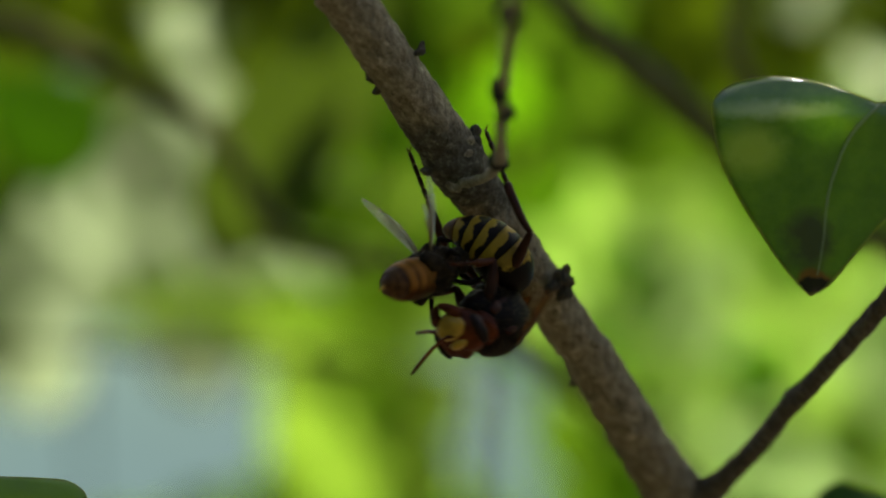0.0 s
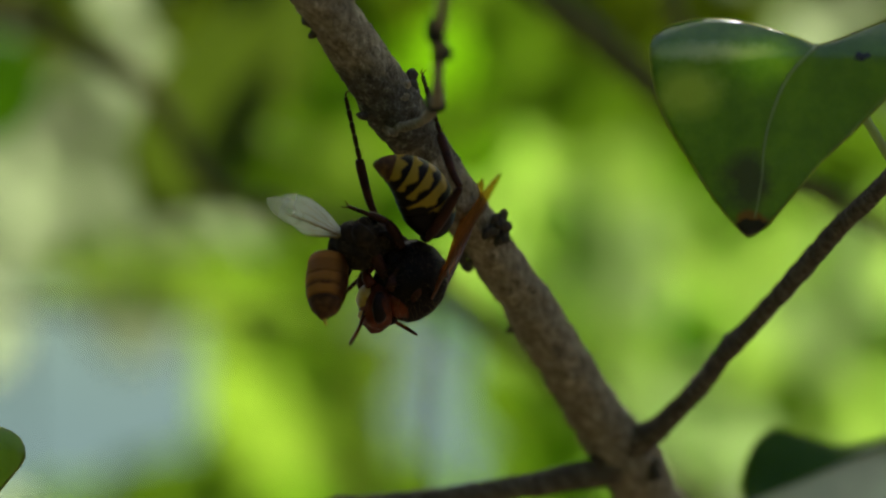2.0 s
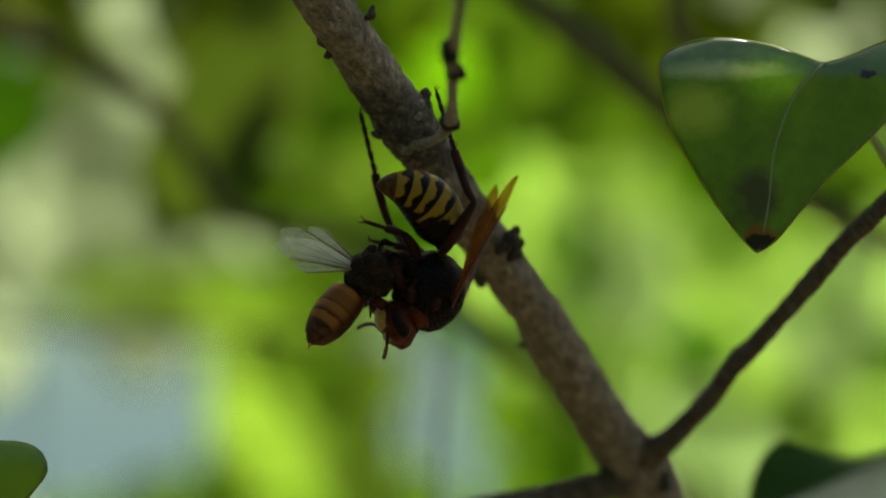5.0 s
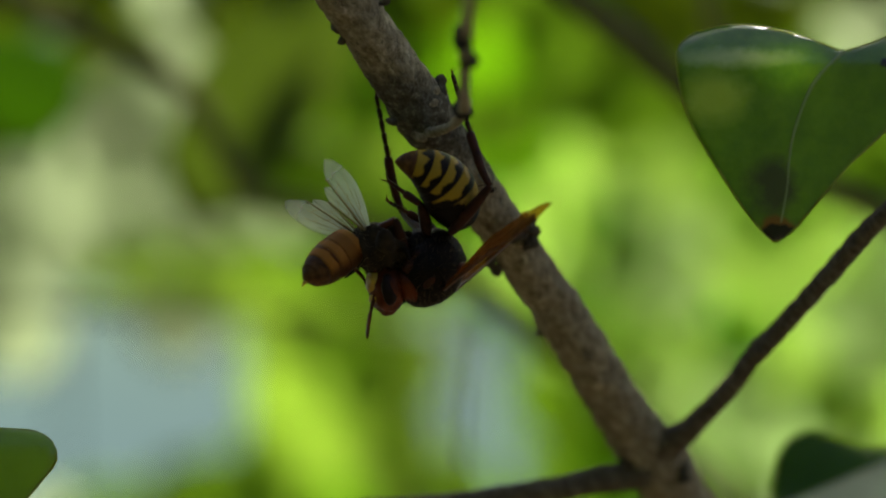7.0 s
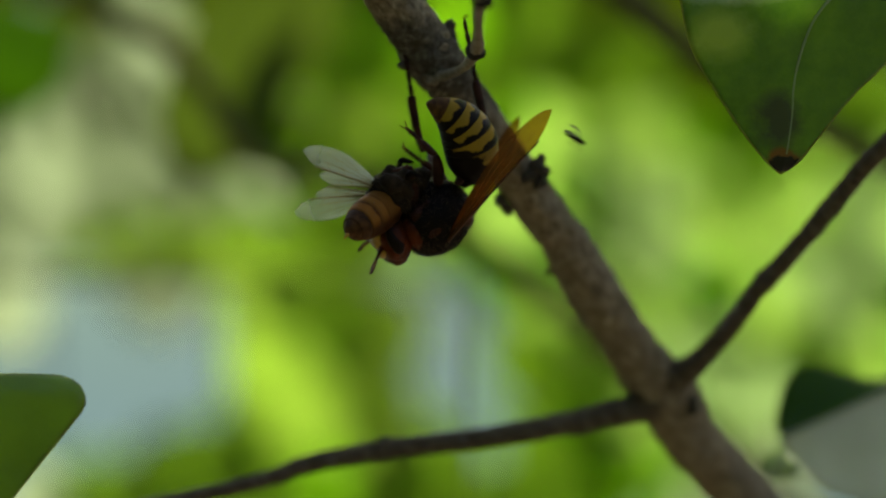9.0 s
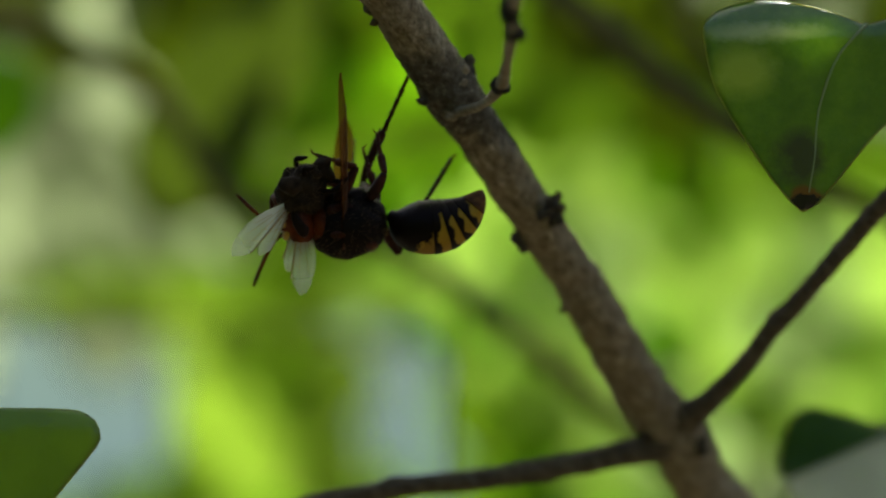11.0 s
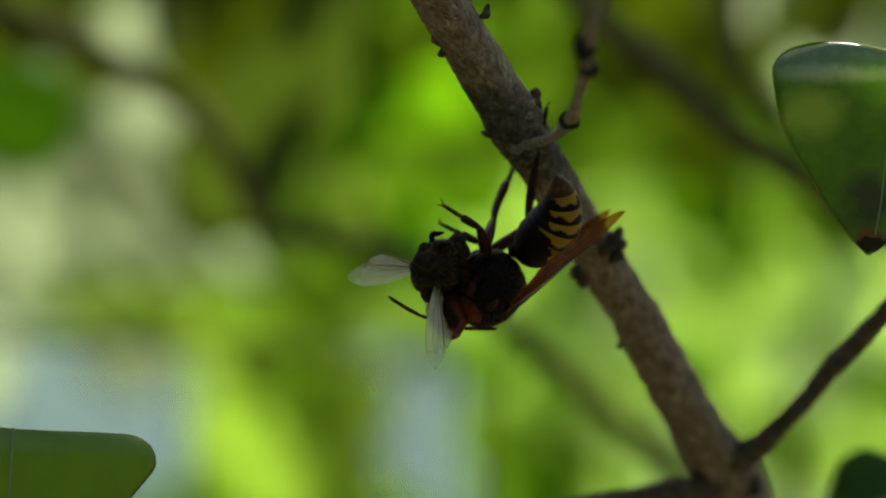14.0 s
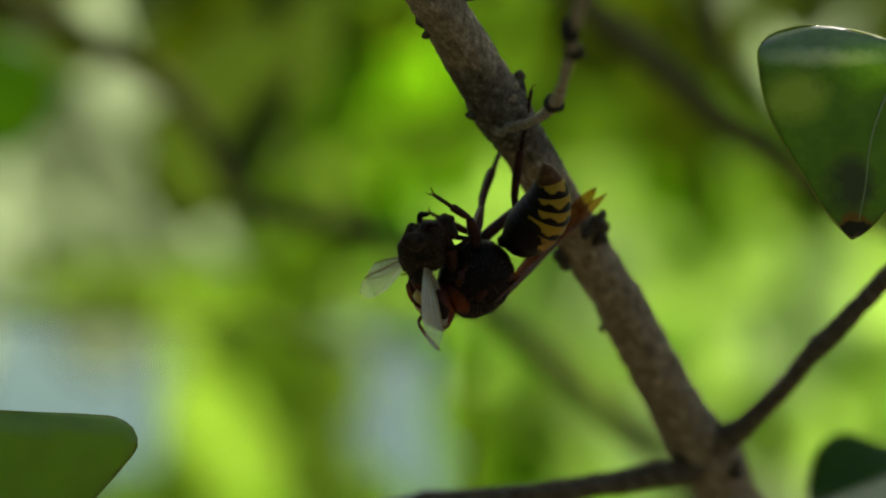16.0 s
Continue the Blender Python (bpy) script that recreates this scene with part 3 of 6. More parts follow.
def stalks():
    """Thin stalks from each leaf back to a slender shoot that stands in the ground."""
    feet = [Vector((x, 0.98, 0)) for x in (-0.15, -0.08, 0.0, 0.08, 0.15, 0.2)]
    for foot in feet:
        part("stem", tube([(*foot, 0.006), (*(foot + Vector((0.012, 0.01, 0.8))), 0.004), (*(foot + Vector((0.004, 0, 1.35))), 0.0014), (*(foot + Vector((0, -0.03, 1.66))), 0.0008)], 0.05, 8), TWIG_BARK, thicket, "brown stem")
    for p in FAR:
        foot = min(feet, key=lambda q: abs(q.x - p.x))
        end = Vector((foot.x + 0.002, 0.98 - 0.1 * (p.z - 1.35), p.z - 0.012))
        mid = (p + end) / 2 + Vector((0, 0, 0.006))
        part("leaf_stalk", tube([(*p, 0.0004), (*mid, 0.0005), (*end, 0.0007)], 0.02, 5), TWIG_BARK, thicket)


stalks()


def lower_foliage():
    """The thicket's leafy foot, below the view."""
    bm, rng = bmesh.new(), random.Random(21)
    for i in range(4200):
        x, y = rng.gauss(0, 0.42), 2.5 + rng.gauss(0, 0.28)
        top = 1.15 * math.exp(-0.8 * x * x - 1.6 * (y - 2.5) ** 2) * (0.85 + 0.2 * noise.noise(Vector((3 * x, 3 * y, 0))))
        c = Vector((x, y, top * rng.random() ** 0.8))
        turn = Euler([rng.uniform(-0.9, 0.9), rng.uniform(-0.9, 0.9), rng.uniform(0, 6.3)]).to_matrix()
        l, w = rng.uniform(0.04, 0.08), rng.uniform(0.015, 0.028)
        vs = [bm.verts.new(c + turn @ Vector(p)) for p in ((0, -l, 0), (w, 0, 0.008), (0, l, 0), (-w, 0, 0.008))]
        bm.faces.new(vs)
    tagged(part("foliage", bm, GREEN, thicket, "dense leafy foot of the thicket"), kind="stuff")


lower_foliage()


def crown():
    """Leaves added above the view, unseen, so that their shade lies on the twig."""
    bm = bmesh.new()
    rng = random.Random(4)
    for i in range(760):
        c = Vector((0.11 + rng.gauss(0, 0.11), 0.37 + rng.gauss(0, 0.11), 1.86 + rng.gauss(0, 0.05)))
        turn = Euler([rng.uniform(-0.9, 0.9), rng.uniform(-0.9, 0.9), rng.uniform(0, 6.3)]).to_matrix()
        l, w = rng.uniform(0.022, 0.036), rng.uniform(0.012, 0.02)
        pts = [(0, 0, 0), (w * 0.7, l * 0.3, 0.002), (w * 0.75, l * 0.6, 0.003), (0, l * 1.1, 0), (-w * 0.75, l * 0.6, 0.003), (-w * 0.7, l * 0.3, 0.002)]
        vs = [bm.verts.new(c + turn @ Vector(p)) for p in pts]
        bm.faces.new((vs[0], vs[1], vs[2], vs[3]))
        bm.faces.new((vs[0], vs[3], vs[4], vs[5]))
    tagged(part("crown", bm, PLAIN, shrub, "dense leaf clump added unseen to shade the twig"), kind="stuff")
    part("main_branch", tube([at(-92, -88, 150, 2.2), at(-50, 60, 250, 2.0), at(60, 240, 340, 1.8), at(110, 400, 410, 1.4), at(90, 470, 400, 0.8)], 0.004, 10, 0.1, 200), BARK, shrub)


crown()


# ---- the hornet and its prey: shapes in millimetres, x forward, y to its left, z to its back ----
def shell(name, colours, rough=0.3, scale=600.0, coat=0.0, fuzz=0.0, gloss=0.3):
    """Horny skin of an insect, faintly pitted and mottled."""
    n = Nodes(name)
    v = n.coords()
    n.base(n.ramp(n.noise(scale, 4, 0.6, v), (0.32, colours[0]), (0.7, colours[1])), rough, **{"Coat Weight": coat, "Sheen Weight": fuzz})
    n.bsdf.inputs["Specular IOR Level"].default_value = gloss
    n.bump(n.noise(scale * 6, 3, 0.6, v), 0.35, 0.00012)
    return n.mat


def banded(name, black, yellow, edge, lobes, depth, length, glow=0.0):
    """A horny ring: dark towards its front with a ragged edge, pale behind; glow is the light that shines through it."""
    n = Nodes(name)
    v = n.coords()
    sep = n.add("ShaderNodeSeparateXYZ")
    n.link(v, sep.inputs[0])
    along = n.math("DIVIDE", n.math("MULTIPLY", sep.outputs[0], -1.0), length)
    turn = n.math("ARCTAN2", sep.outputs[1], sep.outputs[2])
    rnd = n.add("ShaderNodeObjectInfo").outputs["Random"]
    wave = n.math("MULTIPLY", n.math("COSINE", n.math("MULTIPLY", turn, lobes)), depth)
    jag = n.math("COSINE", n.math("ADD", n.math("MULTIPLY", turn, 7.3), n.math("MULTIPLY", rnd, 6.0)))
    wave = n.math("ADD", wave, n.math("MULTIPLY", jag, 0.8 * depth))
    wobble = n.math("MULTIPLY", n.math("SUBTRACT", n.noise(1100, 3, 0.6, v), 0.5), 0.5)
    level = n.math("ADD", n.math("SUBTRACT", along, wave), wobble)
    pale = n.ramp(level, (max(0.0, edge - 0.05), (0, 0, 0)), (edge + 0.05, (1, 1, 1)))
    under = n.ramp(n.math("DIVIDE", n.math("ABSOLUTE", turn), math.pi), (0.6, (1, 1, 1)), (0.76, (0, 0, 0)))
    pale = n.math("MULTIPLY", pale, under)
    rear = n.ramp(along, (0.93, (0, 0, 0)), (0.99, (1, 1, 1)))
    hue = n.mix(n.noise(500, 3, 0.6, v), yellow, tuple(0.72 * c for c in yellow))
    col = n.mix(pale, black, hue)
    col = n.mix(n.math("MULTIPLY", rear, 0.45), col, (0.09, 0.045, 0.012))
    n.base(col, 0.4, **{"Specular IOR Level": 0.08})
    n.bump(n.noise(4200, 3, 0.6, v), 0.35, 0.0001)
    if glow:
        n.translucent(hue, glow)
    return n.mat


def wing_film(name, tint, body, clear, base_tint=None, span=0.016):
    """Thin wing skin: mostly clear, with a stained, faintly glossy body; base_tint is the deeper stain near the joint."""
    n = Nodes(name)
    v = n.coords()
    sep = n.add("ShaderNodeSeparateXYZ")
    n.link(v, sep.inputs[0])
    out = n.math("DIVIDE", n.math("MULTIPLY", sep.outputs[0], -1.0), span)
    out = n.math("ADD", out, n.math("MULTIPLY", n.math("SUBTRACT", n.noise(500, 3, 0.6, v), 0.5), 0.3))
    stain = n.mix(n.ramp(out, (0.25, (0, 0, 0)), (0.95, (1, 1, 1))), base_tint or tint, tint)
    n.base(n.mix(n.noise(420, 3, 0.6), body, tuple(0.8 * c for c in body)), 0.25)
    n.translucent(stain, 0.6)
    t, m = n.add("ShaderNodeBsdfTransparent"), n.add("ShaderNodeMixShader")
    n.link(stain, t.inputs[0])
    n.link(n.ramp(out, (0.3, (clear - 0.12,) * 3), (1.0, (min(0.93, clear + 0.1),) * 3)), m.inputs[0])
    prior = n.out.inputs[0].links[0].from_socket
    n.link(prior, m.inputs[1])
    n.link(t.outputs[0], m.inputs[2])
    n.link(m.outputs[0], n.out.inputs[0])
    return n.mat


BLACK = shell("black_shell", ((0.004, 0.0025, 0.0015), (0.013, 0.006, 0.003)), 0.55, gloss=0.08)
RED = shell("red_brown_shell", ((0.014, 0.004, 0.002), (0.14, 0.026, 0.004)), 0.45, 380, 0.0, gloss=0.12)
DARK_RED = shell("dark_red_shell", ((0.02, 0.006, 0.003), (0.085, 0.022, 0.007)), 0.4, gloss=0.12)
BROWN_LEG = shell("brown_leg", ((0.014, 0.005, 0.003), (0.055, 0.016, 0.007)), 0.45, gloss=0.1)
FACE = shell("yellow_shell", ((0.32, 0.17, 0.02), (0.5, 0.28, 0.03)), 0.35, 700)
EYE = shell("eye_shell", ((0.008, 0.004, 0.003), (0.022, 0.009, 0.005)), 0.4, gloss=0.1)
FELT = shell("bee_felt", ((0.01, 0.006, 0.003), (0.04, 0.024, 0.011)), 0.9, 900, 0.0, 0.05, 0.1)
HAIR = leaf_material("brown_hair", (0.08, 0.055, 0.027), (0.03, 0.02, 0.01), (0.7, 0.55, 0.32), 0.55, 0.5, 900)
AMBER = wing_film("amber_wing", (0.7, 0.49, 0.25), (0.09, 0.035, 0.01), 0.8, (0.55, 0.28, 0.07))
CLEAR = wing_film("clear_wing", (0.95, 0.96, 0.9), (0.7, 0.7, 0.6), 0.66, span=0.009)
SMOKE = wing_film("smoky_wing", (0.7, 0.7, 0.66), (0.05, 0.05, 0.045), 0.65)
VEIN = shell("wing_vein", ((0.05, 0.016, 0.006), (0.12, 0.04, 0.012)), 0.4)
BEE_VEIN = shell("bee_vein", ((0.2, 0.14, 0.07), (0.34, 0.26, 0.14)), 0.5)
RING = banded("hornet_ring", (0.009, 0.005, 0.003), (0.35, 0.205, 0.018), 0.44, 2.6, 0.14, 0.0019)
RING_FRONT = banded("hornet_front_ring", (0.006, 0.003, 0.002), (0.4, 0.24, 0.03), 0.93, 3.0, 0.04, 0.0054)
TAIL = shell("hornet_tail", ((0.04, 0.016, 0.006), (0.16, 0.07, 0.014)), 0.5, 700, gloss=0.1)
BEE_RING = banded("bee_ring", (0.06, 0.024, 0.008), (0.52, 0.2, 0.035), 0.34, 2.0, 0.05, 0.0014, 0.35)
BEE_TAIL = shell("bee_tail", ((0.03, 0.012, 0.005), (0.13, 0.055, 0.016)), 0.5, gloss=0.1)


UNIT = [0.00120]         # metres for one unit of an insect's body


def mm_tube(points, step=0.25, sides=10, rough=0.0, bm=None):
    return tube([tuple(c * UNIT[0] for c in p) for p in points], step * UNIT[0], sides, rough, 1500, bm)


def mm_ball(radii, at_mm=(0, 0, 0), rough=0.0, u=24, v=16, bm=None):
    return ball([r * UNIT[0] for r in radii], rough, 900, [c * UNIT[0] for c in at_mm], u, v, bm)


def hairs(owner, centre, radii, count, length, seed, keep=None):
    """Short bristles that stand off a rounded body, as one part."""
    bm, rng = bmesh.new(), random.Random(seed)
    while count:
        d = Vector([rng.gauss(0, 1) for _ in range(3)]).normalized()
        if keep and not keep(d):
            continue
        count -= 1
        root = Vector([c + r * x for c, r, x in zip(centre, radii, d)])
        tip = root + (d + Vector([rng.gauss(0, 0.35) for _ in range(3)])) * length * rng.uniform(0.5, 1.1)
        side = d.cross(Vector((rng.random(), rng.random(), 0.3))).normalized() * 0.011
        vs = [bm.verts.new(p * UNIT[0]) for p in (root + side, root - side, root + d.cross(side).normalized() * 0.011, tip)]
        for f in ((0, 1, 3), (1, 2, 3), (2, 0, 3)):
            bm.faces.new([vs[i] for i in f])
    return tagged(part("bristles", bm, HAIR, owner, "fine brown bristles"), kind="stuff")


ARC, BEND = 10.6, 108.0          # length of the hornet's abdomen and how far it curls under


def arc_at(s):
    """Place, turn and radius on the curled abdomen, s millimetres behind the waist."""
    a = radians(BEND) * s / ARC
    r = ARC / radians(BEND)
    radius = np.interp(s, [0, 0.5, 1.0, 1.7, 2.6, 4.2, 5.9, 7.5, 8.9, 10.0, 10.6], [0.45, 0.7, 1.5, 2.2, 2.6, 2.75, 2.6, 2.1, 1.4, 0.75, 0.2])
    return Vector((-r * math.sin(a), 0, -r * (1 - math.cos(a)))), a, float(radius)


def abdomen_ring(start, end, lift):
    """One overlapping ring of the abdomen, in the frame of its own front edge."""
    bm = bmesh.new()
    p0, a0, _ = arc_at(start)
    inv = Matrix.Translation(p0) @ Matrix.Rotation(-a0, 4, "Y")
    inv = inv.inverted()
    rings, n = [], 9
    for i in range(n + 1):
        s = start + (end - start) * i / n
        p, a, r = arc_at(s)
        r = max(0.08, r + lift * (1 if i < n else 0) * math.sin(math.pi * min(1, 0.25 + i / n)) - (0.1 if i == n else 0))
        m = inv @ Matrix.Translation(p) @ Matrix.Rotation(-a, 4, "Y")
        rings.append([bm.verts.new((m @ Vector((0, r * math.sin(2 * math.pi * k / 32), 0.94 * r * math.cos(2 * math.pi * k / 32)))) * UNIT[0]) for k in range(32)])
    for u, w in zip(rings, rings[1:]):
        for k in range(32):
            bm.faces.new((u[k], u[(k + 1) % 32], w[(k + 1) % 32], w[k]))
    bm.faces.new(rings[0])
    bm.faces.new(rings[-1][::-1])
    return bm, inv.inverted()


def wing_mesh(length, width, front):
    """A narrow wing blade along -x with a straight front edge; slightly pleated and cambered, with a real thickness."""
    bm, n, rows = bmesh.new(), 22, 7
    skins = []
    for skin in (0.012, -0.012):
        grid = []
        for i in range(n + 1):
            s = i / n
            lead = -0.15 * s + 0.45 * (max(0.0, s - 0.7) / 0.3) ** 2.5
            trail = 0.3 * s * s + (0.12 + 0.62 * math.sin(math.pi * min(0.5, 0.72 * s))) * max(0.0, 1 - s ** 3.6) ** 0.6
            grid.append([bm.verts.new(Vector((-length * s, front * width * (lead + (trail - lead) * j / rows), skin + 0.07 * math.sin(j * 2.1 + 3 * s) * s + 0.25 * math.sin(math.pi * s))) * UNIT[0]) for j in range(rows + 1)])
        skins.append(grid)
    for grid, turn in zip(skins, (1, -1)):
        for i in range(n):
            for j in range(rows):
                bm.faces.new((grid[i][j], grid[i][j + 1], grid[i + 1][j + 1], grid[i + 1][j])[::turn])
    for i in range(n):
        for j in (0, rows):
            bm.faces.new((skins[0][i][j], skins[0][i + 1][j], skins[1][i + 1][j], skins[1][i][j]))
    bmesh.ops.remove_doubles(bm, verts=bm.verts, dist=1e-7)
    return bm


def wing(owner, length, width, front, film, label, vein=VEIN):
    ob = part("wing", wing_mesh(length, width, front), film, owner, label)
    for y0, y1, s0, s1, r in ((0.0, -0.12, 0.0, 0.82, 0.15), (0.06, 0.2, 0.05, 0.85, 0.045), (0.1, 0.5, 0.08, 0.72, 0.04), (0.3, 0.58, 0.3, 0.55, 0.035), (0.02, 0.4, 0.45, 0.6, 0.035), (-0.08, 0.35, 0.62, 0.75, 0.03)):
        pts = [(-length * (s0 + (s1 - s0) * k / 5), front * width * (y0 + (y1 - y0) * k / 5), 0.25 * math.sin(math.pi * (s0 + (s1 - s0) * k / 5)) + 0.01, r * (1 - 0.1 * k)) for k in range(6)]
        part("vein", mm_tube(pts, 0.4, 6), vein, ob)
    return ob


def limb(name, owner, length, thick, material, kind, bend=0.0):
    """A leg piece along x from its joint: a stout thigh, or a shin that runs out into a jointed foot."""
    if kind == "thigh":
        pts = [(0, 0, 0, thick * 0.55), (length * 0.2, 0, bend * 0.5, thick * 0.95), (length * 0.55, 0, bend, thick), (length * 0.9, 0, bend * 0.3, thick * 0.7), (length, 0, 0, thick * 0.5)]
        return part(name, mm_tube(pts, 0.2, 10), material, owner)
    shin = length * 0.48
    ob = part(name, mm_tube([(0, 0, 0, thick * 0.45), (shin * 0.3, 0, bend, thick * 0.62), (shin * 0.85, 0, bend, thick * 0.72), (shin, 0, bend * 0.7, thick * 0.6)], 0.2, 10), material, owner)
    part("spur", mm_tube([(shin * 0.97, 0, bend * 0.7, 0.08), (shin + 0.7, 0.1, bend * 0.7 - 0.5, 0.02)], 0.2, 6), RED, ob)
    x, step = shin, (length - shin) / 5
    for k in range(5):
        last = k == 4
        part("foot_joint", mm_tube([(x, 0, bend * 0.7 * (1 - k / 5), thick * 0.3), (x + step * 0.8, 0, bend * 0.7 * (1 - (k + 0.8) / 5), thick * (0.4 if not last else 0.32)), (x + step * 0.98, 0, bend * 0.7 * (1 - (k + 1) / 5), thick * 0.2)], 0.2, 8), material, ob)
        x += step
    for side in (-1, 1):
        part("claw", mm_tube([(length - 0.05, 0, 0, 0.09), (length + 0.35, 0.25 * side, -0.1, 0.06), (length + 0.5, 0.35 * side, -0.45, 0.02)], 0.15, 6), RED, ob)
    return ob


def hornet_body():
    h = tagged(new("hornet"), "black, red-brown and yellow banded hornet hanging from a branch", "hornet")
    bm = mm_ball((3.7, 2.75, 3.0), (0.1, 0, 0.55), 0.05, 48, 32)
    mm_ball((1.8, 2.0, 1.9), (-1.9, 0, -0.2), 0.03, 28, 18, bm)
    mm_ball((2.0, 2.1, 1.6), (0.9, 0, -1.5), 0.12, 28, 18, bm)
    mm_ball((1.7, 1.9, 1.5), (-1.1, 0, -1.6), 0.12, 28, 18, bm)
    thorax = part("thorax", bm, BLACK, h, "black hairy thorax")
    part("collar", mm_ball((1.5, 2.35, 2.2), (2.3, 0, 0.2), 0.1, 32, 22), RED, h, "red-brown collar")
    part("neck", mm_ball((1.1, 1.0, 1.0), (3.6, 0, -0.3)), BLACK, h)
    for side in (-1, 1):
        part("shoulder_plate", mm_ball((0.8, 0.3, 0.42), (1.0, 2.3 * side, 1.7), 0.15), DARK_RED, h, "red-brown plate at the wing base")
        part("flank_patch", mm_ball((1.2, 0.3, 0.8), (0.5, 2.3 * side, -0.6), 0.35), DARK_RED, h)
    part("back_plate", mm_ball((0.9, 1.5, 0.5), (-1.7, 0, 2.75), 0.15), DARK_RED, h, "dark red plate on the back")
    hairs(thorax, (0.1, 0, 0.55), (3.7, 2.75, 3.0), 1500, 0.7, 1)
    # abdomen
    bm, m = abdomen_ring(0.0, 4.7, 0.0)
    abdomen = part("abdomen", bm, RING_FRONT, h, "black waist ring with a thin yellow rim")
    for start, end, mat in ((4.4, 5.9, RING), (5.6, 6.9, RING), (6.65, 8.0, RING), (7.75, 9.1, RING)):
        bm, m = abdomen_ring(start, end, 0.05)
        ob = part("abdomen_ring", bm, mat, abdomen, "yellow ring with black scallops")
        m.translation = m.translation * UNIT[0]
        ob.matrix_basis = m
    bm, m = abdomen_ring(8.9, 10.6, 0.04)
    ob = part("tail_ring", bm, TAIL, abdomen, "pointed yellow-brown tail ring")
    m.translation = m.translation * UNIT[0]
    ob.matrix_basis = m
    # head
    head = part("head", mm_ball((1.6, 2.6, 2.3), (1.3, 0, -0.3), 0.12, 36, 24), RED, h, "red-brown head")
    part("face", mm_ball((0.75, 1.5, 1.2), (2.5, 0, -1.05), 0.12), FACE, head, "yellow face plate")
    part("brow", mm_ball((0.5, 1.0, 0.5), (2.55, 0, 0.5), 0.12), FACE, head, "yellow brow")
    for side in (-1, 1):
        eye = part("eye", mm_ball((0.75, 0.5, 1.5), (1.6, 2.1 * side, 0.0), 0.1), EYE, head, "dark kidney-shaped eye")
        part("jaw", mm_tube([(2.2, 1.2 * side, -2.0, 0.55), (2.6, 0.9 * side, -2.7, 0.5), (2.7, 0.3 * side, -3.3, 0.32), (2.75, 0.0, -3.5, 0.15)], 0.2, 10), RED, head, "curved red-brown jaw")
    for side in (-1, 1):
        part("feeler", mm_tube([(0, 0, 0, 0.2), (0.6, 0, 0.5, 0.19), (1.2, 0, 0.8, 0.17), (1.5, 0, 0.85, 0.13), (1.9, 0, 0.85, 0.17), (3.0, 0, 0.7, 0.19), (4.2, 0, 0.4, 0.19), (5.2, 0, 0.1, 0.17), (5.8, 0, -0.1, 0.1)], 0.2, 10, 0.06), RED, h, "jointed dark red feeler")
    # wings
    for side in (-1, 1):
        wing(h, 16.5, 2.6, side, AMBER, "folded amber wing with brown veins")
    # legs: hind pair moves, the others clutch the prey
    for side in (-1, 1):
        limb("hind_thigh", h, 6.0, 0.55, BROWN_LEG, "thigh", 0.15)
        limb("hind_shin", h, 11.4, 0.64, BROWN_LEG, "shin", 0.25)
    for side in (-1, 1):
        for hip, knee, foot, name in (((-2.2, 1.7, -1.4), (-4.0, 2.6, -3.5), (-3.8, 1.5, -7.6), "middle"), ((1.0, 1.6, -1.5), (-1.5, 3.0, -4.4), (2.2, 2.4, -6.2), "front")):
            a, b, c = (Vector((p[0], p[1] * side, p[2])) for p in (hip, knee, foot))
            if side > 0:
                b, c = b + Vector((0.8, -0.4, 0.4)), c + Vector((1.4, 0.3, 0.6))
            for piece, p, q, kind in (("thigh", a, b, "thigh"), ("shin", b, c, "shin")):
                ob = limb(f"{name}_{piece}", h, (q - p).length, 0.56, DARK_RED if piece == "shin" else BROWN_LEG, kind, 0.12)
                ob.matrix_basis = Matrix.Translation(p * UNIT[0]) @ (q - p).to_track_quat("X", "Z").to_matrix().to_4x4()
    return h


